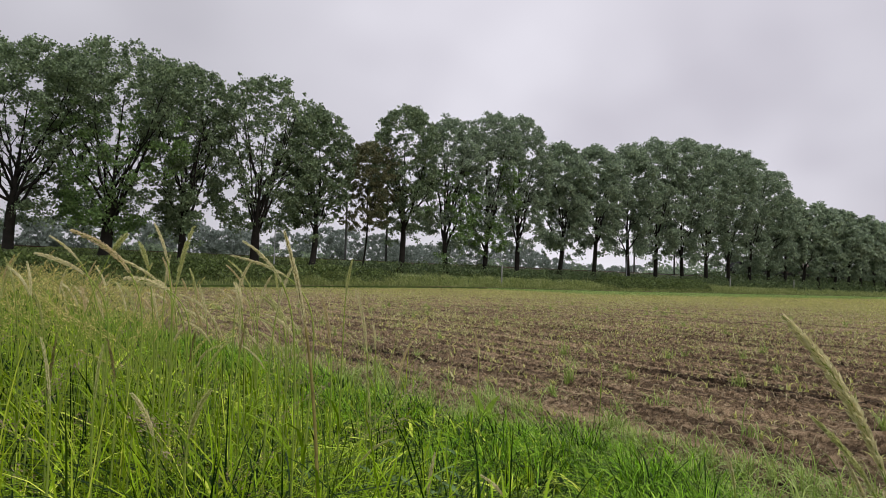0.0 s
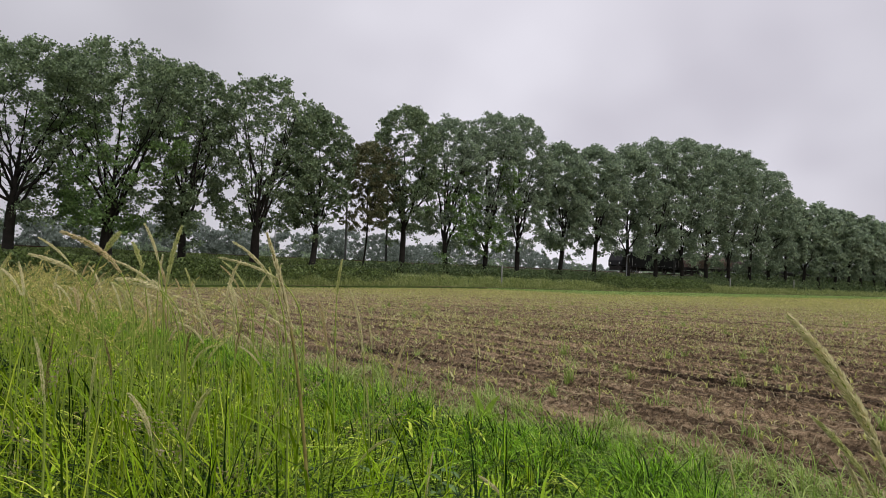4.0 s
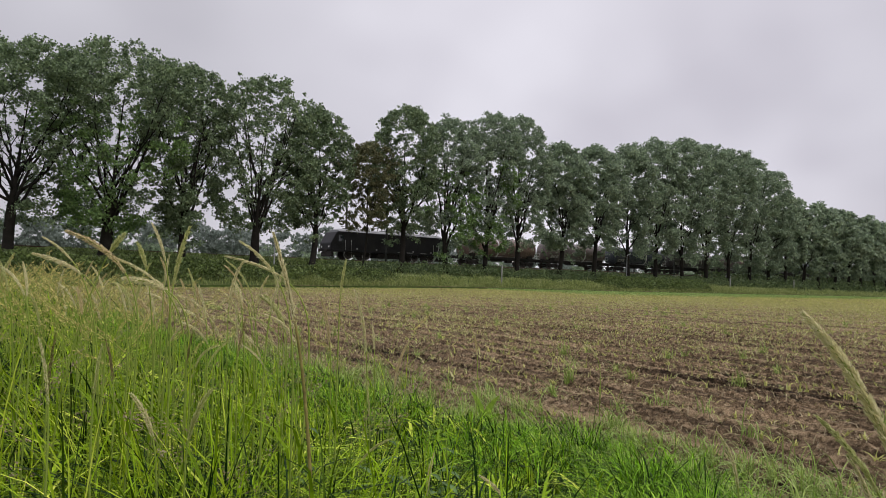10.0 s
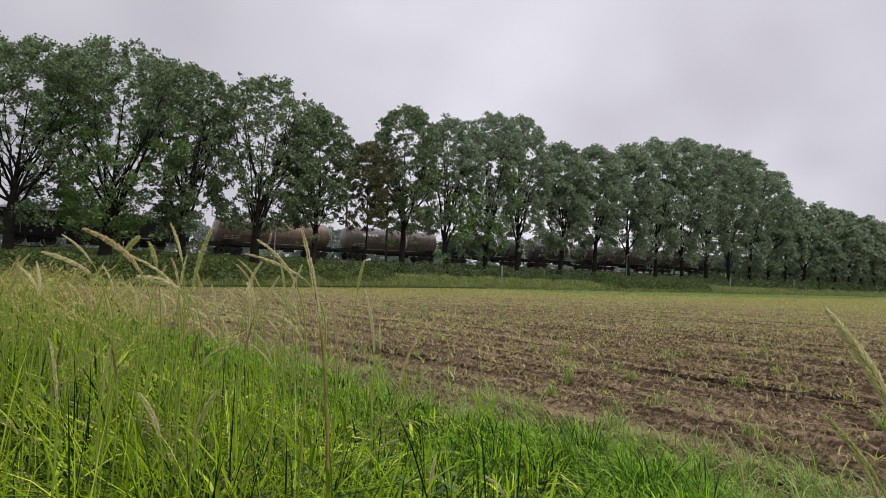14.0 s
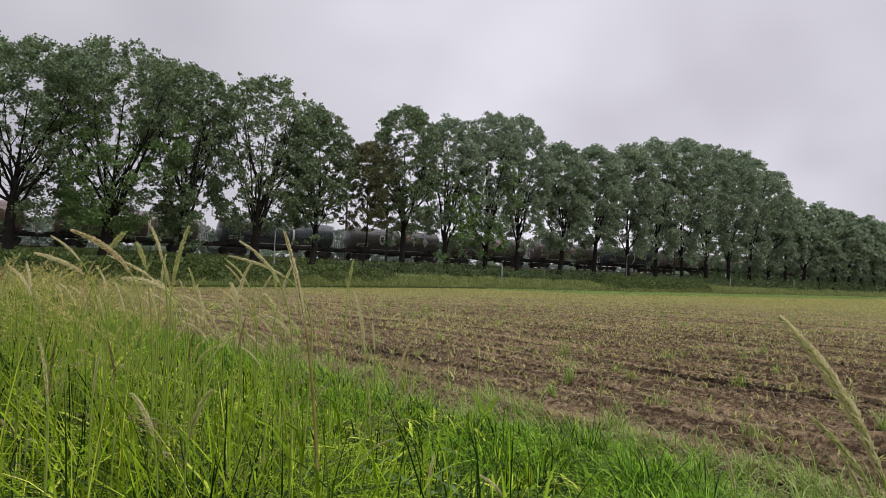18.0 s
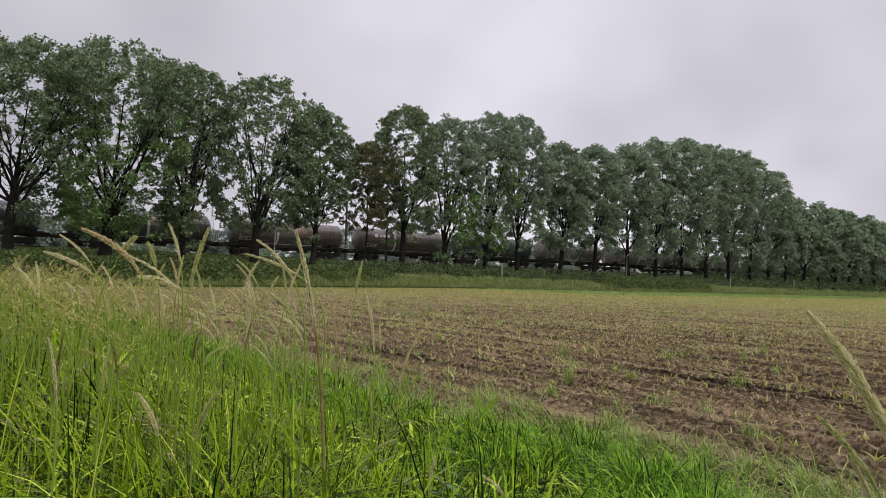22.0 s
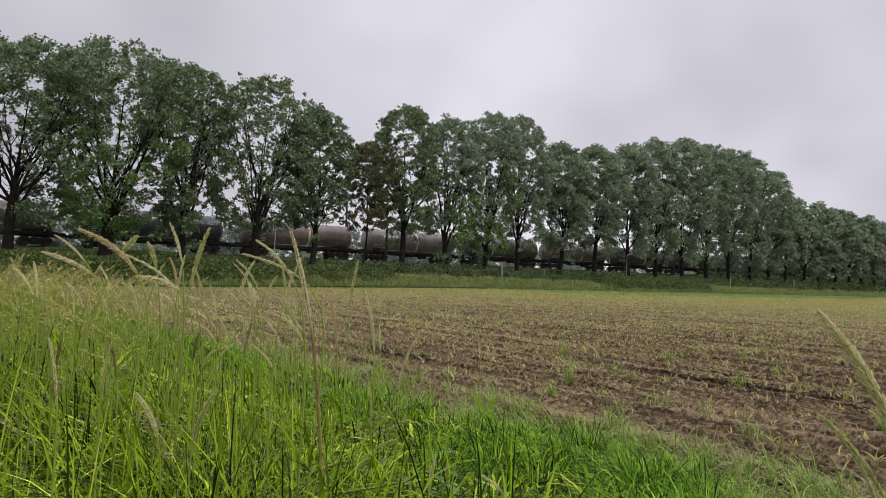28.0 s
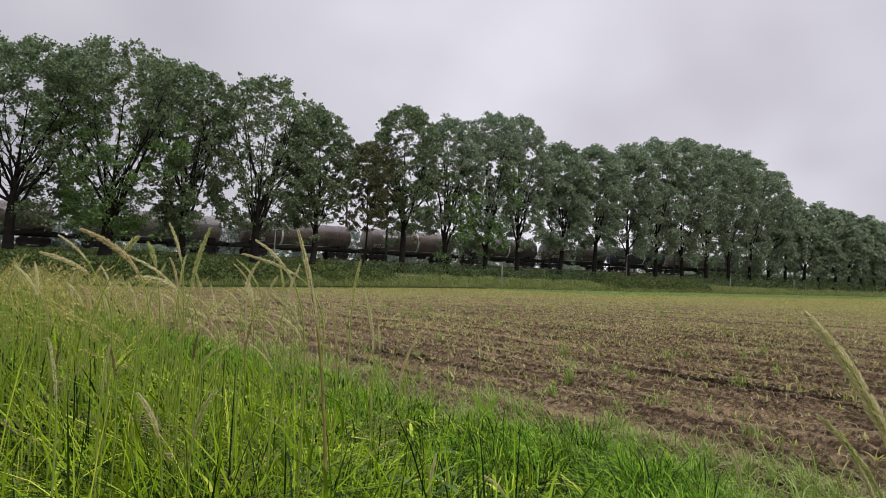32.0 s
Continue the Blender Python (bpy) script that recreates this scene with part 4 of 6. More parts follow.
def locomotive():
    """Four-axle electric engine; origin on the rail under its front."""
    top = tagged(new("locomotive"), "black four-axle electric locomotive with a grey roof, hauling tank wagons", "locomotive")
    Ln, hw = 18.0, 1.47
    # body: side outline in x-z with raked ends, pushed across, roof edge cut in
    bm = blank()
    prof = [(0.35, 0.95), (0.0, 1.15), (0.0, 1.95), (0.75, 3.3), (1.05, 3.42), (Ln - 1.05, 3.42), (Ln - 0.75, 3.3), (Ln, 1.95), (Ln, 1.15), (Ln - 0.35, 0.95)]
    a = [bm.verts.new((x, -hw, z)) for x, z in prof]
    bm.faces.new(a)
    g = bmesh.ops.extrude_face_region(bm, geom=bm.faces[:])
    bmesh.ops.translate(bm, vec=(0, 2 * hw, 0), verts=[v for v in g["geom"] if isinstance(v, bmesh.types.BMVert)])
    bmesh.ops.recalc_face_normals(bm, faces=bm.faces)
    bmesh.ops.bevel(bm, geom=[e for e in bm.edges], offset=0.09, segments=3, affect="EDGES", profile=0.5)
    body = part("body", bm, LOCO, top)
    # roof with its sloping edge
    bm = blank()
    rp = [(-1.32, 3.4), (-1.12, 3.62), (-0.7, 3.76), (0.7, 3.76), (1.12, 3.62), (1.32, 3.4)]
    rings = []
    for x in (1.15, 1.5, Ln - 1.5, Ln - 1.15):
        k = 0.6 if x in (1.15, Ln - 1.15) else 1
        rings.append([bm.verts.new((x, y * (0.95 if k < 1 else 1), 3.4 + (z - 3.4) * k)) for y, z in rp])
    for q, w in zip(rings, rings[1:]):
        for i in range(5):
            bm.faces.new((q[i], q[i + 1], w[i + 1], w[i]))
    for q in (rings[0], rings[-1]):
        bm.faces.new(q)
    bm.faces.new([v for q in rings for v in (q[0],)] + [v for q in rings[::-1] for v in (q[-1],)])
    bmesh.ops.recalc_face_normals(bm, faces=bm.faces)
    part("roof", bm, ROOF, top, "grey sloping roof")
    # roof gear: insulators, pantographs, horns, air unit
    for px in (3.4, Ln - 3.4):
        bm = blank()
        s = 1 if px < 9 else -1
        for y in (-0.5, 0.5):
            box(bm, px - 0.9, px + 0.9, y - 0.04, y + 0.04, 3.9, 3.96)
            rod(bm, (px - 0.7, y, 3.94), (px + 0.9 * s, y * 0.8, 4.14), 0.025)
        rod(bm, (px - 0.9, -0.8, 4.16), (px - 0.9, 0.8, 4.16), 0.03)
        rod(bm, (px + 0.7, -0.8, 4.16), (px + 0.7, 0.8, 4.16), 0.03)
        part("pantograph", bm, UNDER, top, "folded pantograph")
        for dx in (-0.8, 0.8):
            part("insulator", rod(blank(), (px + dx, -0.5, 3.74), (px + dx, -0.5, 3.92), 0.09, 0.06, 10), RUSTY, top)
    for ix in (5.6, 6.3, 7.0, 7.6, 11.2, 11.9, 12.6):
        part("insulator", rod(blank(), (ix, -0.62, 3.72), (ix, -0.62, 4.12), 0.08, 0.05, 10), ROOF, top)
    bm = blank()
    rod(bm, (5.4, -0.62, 4.13), (12.8, -0.62, 4.13), 0.022)
    part("roof_cable", bm, UNDER, top)
    bm = blank()
    box(bm, 8.1, 10.7, -0.75, 0.75, 3.74, 3.98, 0.05)
    part("air_unit", bm, ROOF, top)
    # cabs: windscreens, side windows, doors, lamps
    for s, x0 in ((1, 0.0), (-1, Ln)):
        bm = blank()
        v = [bm.verts.new((x0 + s * (0.16 + 0.62 * f) - s * 0.02, y, 2.1 + 1.05 * f)) for f, y in ((0.02, -1.2), (0.02, 1.2), (0.98, 1.1), (0.98, -1.1))]
        bm.faces.new(v)
        bmesh.ops.solidify(bm, geom=bm.faces[:], thickness=0.03)
        bmesh.ops.recalc_face_normals(bm, faces=bm.faces)
        part("windscreen", bm, GLASS, top)
        for side in (-1, 1):
            bm = blank()
            x_in, x_out = x0 + s * 1.0, x0 + s * 1.75
            box(bm, min(x_in, x_out), max(x_in, x_out), side * (hw + 0.002) - 0.012, side * (hw + 0.002) + 0.012, 2.15, 2.95, 0.01)
            part("cab_window", bm, GLASS, top)
            bm = blank()
            x_in, x_out = x0 + s * 2.0, x0 + s * 2.65
            box(bm, min(x_in, x_out), max(x_in, x_out), side * (hw + 0.002) - 0.02, side * (hw + 0.002) + 0.02, 1.1, 3.0, 0.015)
            door = part("cab_door", bm, LOCO, top)
            bm = blank()
            for dx in (-0.08, 0.08):
                xx = (x_in if dx * s < 0 else x_out) + dx * (1 if s > 0 else 1)
                rod(bm, (xx, side * (hw + 0.06), 1.15), (xx, side * (hw + 0.06), 2.4), 0.018, None, 6)
            part("handrail", bm, LADDER, door)
            bm = blank()
            rod(bm, (x0 + s * 0.02, side * 0.95, 1.5), (x0 - s * 0.03, side * 0.95, 1.5), 0.13, 0.12, 14)
            part("headlight", bm, LENS, top, "round clear headlight")
        buffers(top, x0 + s * 0.1, -s)
        bm = blank()
        box(bm, min(x0 + s * 0.1, x0 + s * 0.5), max(x0 + s * 0.1, x0 + s * 0.5), -1.3, 1.3, 0.3, 0.93, 0.08)
        part("snow_plough", bm, UNDER, top)
    # marks, vents and step lights on the flanks
    for side in (-1, 1):
        y = side * (hw + 0.004)
        bm = blank()
        box(bm, 9.9, 10.7, y - 0.008, y + 0.008, 2.2, 2.6)
        part("emblem", bm, WHITE_DULL, top, "small grey operator emblem")
        for bx in (3.6, 6.4, 12.0, 14.9):
            bm = blank()
            rod(bm, (bx, y - side * 0.01, 1.36), (bx, y + side * 0.015, 1.36), 0.11, None, 12)
            part("service_cover", bm, WHITE_DULL, top)
        for bx in (9.6, 11.0, 13.2):
            bm = blank()
            box(bm, bx, bx + 0.9, y - 0.006, y + 0.006, 1.16, 1.24)
            part("data_bar", bm, WHITE_DULL, top, "pale bar of unreadable data")
        for bx in (5.0, 7.5, 12.9):
            for k in range(5):
                bm = blank()
                box(bm, bx, bx + 1.1, y - 0.01, y + 0.01, 2.66 + k * 0.1, 2.71 + k * 0.1)
                part("vent_slat", bm, UNDER, top)
    bm = blank()
    box(bm, 6.9, 11.6, -1.15, 1.15, 0.35, 0.94, 0.06)
    part("transformer_box", bm, UNDER, top)
    bogie(top, 4.0, 2.6, 0.62, True)
    bogie(top, Ln - 4.0, 2.6, 0.62, True)
    return top


WHITE_DULL = material("dull_white_marking", (0.28, 0.28, 0.28), (0.45, 0.45, 0.45), 0.6, scale=4, bump=0.05)
CONSIST = [("rust", 0.0, -0.9, False, "rust-pink bogie tank wagon with white hoop"), ("taupe", 0.2, 1.6, False, "grey-brown bogie tank wagon with white hoop"),
           ("slate", 0.1, 1.4, False, "dark slate-blue bogie tank wagon with thin hoop"), ("umber", 0, 0.35, True, "dark bogie tank wagon with large white signs"),
           ("brown", 0.3, -1.7, False, "brown bogie tank wagon with white hoop"), ("brown", 0.2, -1.8, False, "rusty ribbed bogie tank wagon with white hoop"),
           ("slate", -0.01, 0.2, False, "dark slate-blue bogie tank wagon"), ("taupe", 0.1, 0.9, False, "grey-brown bogie tank wagon with white hoop"),
           ("grey", 0.2, 0.4, False, "pale grey weathered bogie tank wagon"), ("brown", 0.1, -2.4, False, "rusty brown bogie tank wagon with patched paint"),
           ("taupe", 0.2, 0.6, False, "grey-brown bogie tank wagon"), ("umber", 0.1, 0.8, False, "dark brown bogie tank wagon"),
           ("brown", 0.3, -1.0, False, "brown bogie tank wagon"), ("slate", 0.1, 0.5, False, "dark slate bogie tank wagon"),
           ("taupe", 0.2, 0.4, False, "grey-brown bogie tank wagon"), ("umber", 0.1, -0.8, False, "dark brown bogie tank wagon")]
PITCH, FIRST = 16.06, 20.7 + 7.24
ENGINE = locomotive()
WAGONS = [tank_wagon(paint, 60 + k, m + 0.01, band, words, lab + " in a freight train") for k, (paint, m, band, words, lab) in enumerate(CONSIST)]


# ---- grass verge in front ----
def spot(depth, side):
    """A place on the verge, by its distance ahead of the viewpoint and its offset across."""
    return 0.603 * depth + 0.798 * side, 0.798 * depth - 0.603 * side


STALKS = []


def sward(name, x, y, make, mat, label, sway):
    """Grass in patches, each of which leans over in the wind by itself."""
    deep, wide = 0.603 * x + 0.798 * y, 0.798 * x - 0.603 * y
    cell = np.digitize(deep, [2.0, 3.0, 4.5, 7.0]) * 10 + np.digitize(wide / (deep + 0.6), [-0.7, -0.45, -0.2, 0.05, 0.35])
    for k in np.unique(cell):
        at = np.nonzero(cell == k)[0]
        cx, cy = float(x[at].mean()), float(y[at].mean())
        V, F = make(at, np.array([cx, cy, 0.0]))
        ob = tagged(new(name, raw(name, V, F, [mat])), label, "grass", "grass of the verge", kind="stuff")
        ob.matrix_basis = pose(cx, cy, 0)
        STALKS.append((ob, (cx, cy, 0.0), sway, 0, 100 + int(k)))


def build_verge():
    r = rng(21)
    # tall grass on the verge, thick towards the left
    n = 64000
    away, across = 1.0 + 13.0 * r.rand(n) ** 1.9, r.uniform(-1.15, 0.75, n)
    x, y = spot(away, across * (away + 0.6))
    x = np.minimum(x, VERGE + 0.1 - np.abs(r.normal(size=n)) * 0.05 - 6 * (x > VERGE) * r.rand(n))
    keep = (np.hypot(x, y) > 1.6) & ((-0.6 * x + 0.8 * y) > 0.4) & (r.rand(n) < 0.1 + 1.3 * vnoise(x * 2.2, y * 2.2))
    x, y, az = tufted(x[keep], y[keep], 61, 0.3, 0.06, 0.8)
    n = len(x)
    tall = smoothstep(2.5, 0.4, x - 0.02 * y)
    h = 0.30 + 0.72 * tall * (0.45 + 0.75 * vnoise(x * 0.9, y * 0.9)) * r.uniform(0.5, 1.2, n)
    root = np.stack([x, y, ground_z(x, y) - 0.02], 1)
    # upright leaves, arching ones, lodged ones and a few broad ones
    u = r.rand(n)
    bow = np.select([u < 0.2, u < 0.6, u < 0.9], [r.uniform(0.08, 0.5, n), r.uniform(0.5, 1.2, n), r.uniform(1.2, 1.8, n)], r.uniform(0.5, 1.5, n))
    w = np.select([u < 0.2, u < 0.6, u < 0.9], [r.uniform(0.006, 0.011, n), r.uniform(0.008, 0.014, n), r.uniform(0.006, 0.011, n)], r.uniform(0.013, 0.023, n))
    az = np.where(u < 0.3, az, np.where(u < 0.6, 7.0 * vnoise(x * 1.4 + 30, y * 1.4) + r.normal(size=n) * 0.6, r.uniform(0, 2 * np.pi, n)))
    w *= np.clip(np.hypot(x, y) / 2.8, 0.85, 1.6)
    h = h * (1 + 0.32 * np.clip(bow - 0.45, 0, 1))
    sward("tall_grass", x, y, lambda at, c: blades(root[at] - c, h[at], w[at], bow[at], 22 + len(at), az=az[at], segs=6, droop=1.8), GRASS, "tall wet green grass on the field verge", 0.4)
    # stout upright culms
    n = 1000
    away, across = 1.5 + 5.5 * r.rand(n) ** 1.3, r.uniform(-0.95, -0.02, n)
    x, y = spot(away, across * away)
    keep = (np.hypot(x, y) > 1.7) & (r.rand(n) < 0.2 + 0.8 * smoothstep(-0.12, -0.35, across))
    x, y = x[keep], y[keep]
    n = len(x)
    root2, h2, w2, bow2 = np.stack([x, y, ground_z(x, y) - 0.02], 1), r.uniform(0.62, 1.0, n) * (0.7 + 0.3 * smoothstep(2.2, 0.4, x)), r.uniform(0.006, 0.011, n), r.uniform(0.05, 0.6, n)
    sward("grass_culms", x, y, lambda at, c: blades(root2[at] - c, h2[at], w2[at], bow2[at], 122 + len(at), segs=4), CULM, "stout yellow-green grass culms standing in the verge", 0.4)
    for name, n, mat, label in (("broad_grass", 9000, GRASS, "broad arching grass leaves through the verge"), ("blue_grass", 700, GRASS_BLUE, "broad blue-green grass leaves bent over in the verge")):
        x, y = r.uniform(-4.5, VERGE - 0.3, n), r.uniform(1.2, 7.0, n)
        keep = (np.hypot(x, y) > 2.1) & ((-0.6 * x + 0.8 * y) > 0.5)
        x, y = x[keep], y[keep]
        h = (0.26 + 0.52 * smoothstep(2.2, 0.2, x)) * r.uniform(0.5, 1.15, len(x))
        V, F = blades(np.stack([x, y, ground_z(x, y) - 0.02], 1), h, np.where(r.rand(len(x)) < 0.2, r.uniform(0.014, 0.022, len(x)), r.uniform(0.007, 0.013, len(x))), r.uniform(0.7, 1.6, len(x)), 29, droop=2.1, segs=6)
        tagged(new(name, raw(name, V, F, [mat])), label, "grass", kind="stuff")
    # last year's dry leaves among the green
    n = 2200
    x, y = r.uniform(-4.5, VERGE - 0.1, n), r.uniform(1.2, 8.0, n)
    keep = (np.hypot(x, y) > 1.7) & ((-0.6 * x + 0.8 * y) > 0.5)
    x, y = x[keep], y[keep]
    V, F = blades(np.stack([x, y, ground_z(x, y) - 0.02], 1), (0.3 + 0.5 * smoothstep(2.5, 0.4, x)) * r.uniform(0.5, 1.1, len(x)), r.uniform(0.004, 0.009, len(x)), r.uniform(0.2, 1.4, len(x)), 33, droop=2.2, segs=4)
    tagged(new("dry_grass", raw("dry_grass", V, F, [STEM])), "dry pale leaves through the green grass", "grass", kind="stuff")
    # short fresh grass along the edge of the field
    n = 62000
    y = r.uniform(2.0, 1.0, n) + 16 * r.rand(n) ** 1.6
    x = VERGE + 0.2 + 0.5 * (vnoise(y * 0.8, y * 0 + 3) - 0.5) - np.abs(r.normal(size=n)) * 0.9
    keep = r.rand(n) < 0.12 + 1.25 * vnoise(x * 2.0 + 7, y * 2.0)
    x, y = x[keep], y[keep]
    n = len(x)
    x, y, az = tufted(x, y, 62, 0.3, 0.075, 0.72)
    h = r.uniform(0.14, 0.46, n) * (0.45 + 1.05 * vnoise(x * 2.1, y * 2.1))
    V, F = blades(np.stack([x, y, ground_z(x, y) - 0.02], 1), h, np.where(r.rand(n) < 0.12, r.uniform(0.008, 0.013, n), r.uniform(0.003, 0.0075, n)), r.uniform(0.25, 1.6, n), 23, az=az, droop=1.8, segs=4)
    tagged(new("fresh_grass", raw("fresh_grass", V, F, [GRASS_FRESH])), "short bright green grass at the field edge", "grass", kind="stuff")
    # the verge further off
    n = 13000
    x, y = r.uniform(-26, VERGE + 0.2, n), r.uniform(14, EDGE, n)
    V, F = blades(np.stack([x, y, ground_z(x, y) - 0.02], 1), r.uniform(0.5, 1.1, n), r.uniform(0.012, 0.03, n), r.uniform(0.2, 0.7, n), 24, segs=2)
    tagged(new("verge_grass", raw("verge_grass", V, F, [GRASS])), "tall grass verge running towards the avenue", "grass", kind="stuff")


build_verge()


def panicle(stem_top, direction, length, seed, count=26, spike=0.028, spread=0.02):
    """Spikelets packed along the drooping tip of a stalk."""
    r = rng(seed)
    f = r.rand(count)
    pos = stem_top + direction * (f * length)[:, None]
    pos += r.normal(size=(count, 3)) * spread * (1 - 0.75 * f)[:, None]
    return pos


def build_seed_grass():
    """Countless finer flowering stalks through the tall grass."""
    r = rng(41)
    n = 1400
    away, across = 2.7 + 8.5 * r.rand(n) ** 1.4, r.uniform(-1.0, 0.0, n)
    x, y = spot(away, across * away)
    keep = r.rand(n) < smoothstep(-0.34, -0.47, across) + 0.02
    x, y = x[keep], y[keep]
    m = 60
    away, across = 1.9 + 3.0 * r.rand(m), r.uniform(-0.7, -0.02, m)
    x2, y2 = spot(away, across * away)
    low = np.r_[np.zeros(len(x)), np.ones(m)]
    x, y = np.r_[x, x2], np.r_[y, y2]
    cell = np.digitize(0.603 * x + 0.798 * y, [3.3, 4.2, 5.5, 7.5]) * 10 + np.digitize((0.798 * x - 0.603 * y) / (0.603 * x + 0.798 * y), [-0.75, -0.5])
    for k in np.unique(cell):
        seed_patch(r, x[cell == k], y[cell == k], low[cell == k], int(k))


def seed_patch(r, x, y, low, patch):
    paths, c, dirs, c2, dirs2 = [], [], [], [], []
    cx, cy = float(x.mean()), float(y.mean())
    for a, b, short in zip(x, y, low):
        h = r.uniform(0.62, 0.95) if short else r.uniform(0.96, 1.18) + 0.15 * float(smoothstep(-0.40, -0.60, (0.798 * a - 0.603 * b) / (0.603 * a + 0.798 * b)))
        az = r.uniform(-0.9, 0.9) + (math.pi if r.rand() < 0.6 else 0.0)
        reach = r.uniform(0.08, 0.5)
        d = np.array([math.cos(az), math.sin(az) * 0.6, 0])
        g = float(ground_z(a, b))
        f = np.array([0, 0.45, 0.75, 0.9, 1.0])
        pts = np.array([a - cx, b - cy, g]) + d[None] * (reach * f ** 3.5)[:, None] + np.array([0, 0, 1.0])[None] * (h * (f - 0.1 * f ** 5))[:, None]
        paths.append((pts, np.array([0.002, 0.0018, 0.0016, 0.0013, 0.0009])))
        tip = pts[-1] - pts[-2]
        tip /= np.linalg.norm(tip)
        k = r.randint(34, 60)
        if short:
            c2.append(panicle(pts[-1] - tip * 0.13, tip, 0.19, r.randint(1 << 20), 70, spread=r.uniform(0.012, 0.03)))
            dirs2.append(tip[None] + r.normal(size=(70, 3)) * 0.5)
            continue
        dirs.append(tip[None] + r.normal(size=(k, 3)) * 0.28)
        if r.rand() < 0.16:
            q = r.uniform(0.8, 1.0, 60)
            c.append(np.stack([np.interp(q, f, pts[:, j]) for j in range(3)], 1) + r.normal(size=(60, 3)) * 0.0035)
            dirs.append(tip[None] + r.normal(size=(60, 3)) * 0.15)
        c.append(panicle(pts[-1] - tip * 0.13, tip, 0.2, r.randint(1 << 20), k, spread=r.uniform(0.005, 0.016)))
    V, F = tubes(paths, 3)
    ob = tagged(new("flowering_grass", raw("flowering_grass", V, F, [STEM])), "pale flowering grass stalks over the verge", "grass", "grass of the verge", kind="stuff")
    ob.matrix_basis = pose(cx, cy, 0)
    STALKS.append((ob, (cx, cy, 0.0), 0.75, 0, 200 + patch))
    if c:
        V, F = spikelets(np.concatenate(c), np.concatenate(dirs), 0.013, 43, 0.14)
        part("seed_heads", raw("seed_heads", V, F, [FUZZ]), None, ob, "straw-coloured seed heads")
    if c2:
        V, F = spikelets(np.concatenate(c2), np.concatenate(dirs2), 0.011, 44, 0.2)
        part("seed_heads", raw("seed_heads", V, F, [MAUVE_HEAD]), None, ob, "mauve-grey fluffy seed heads")


build_seed_grass()


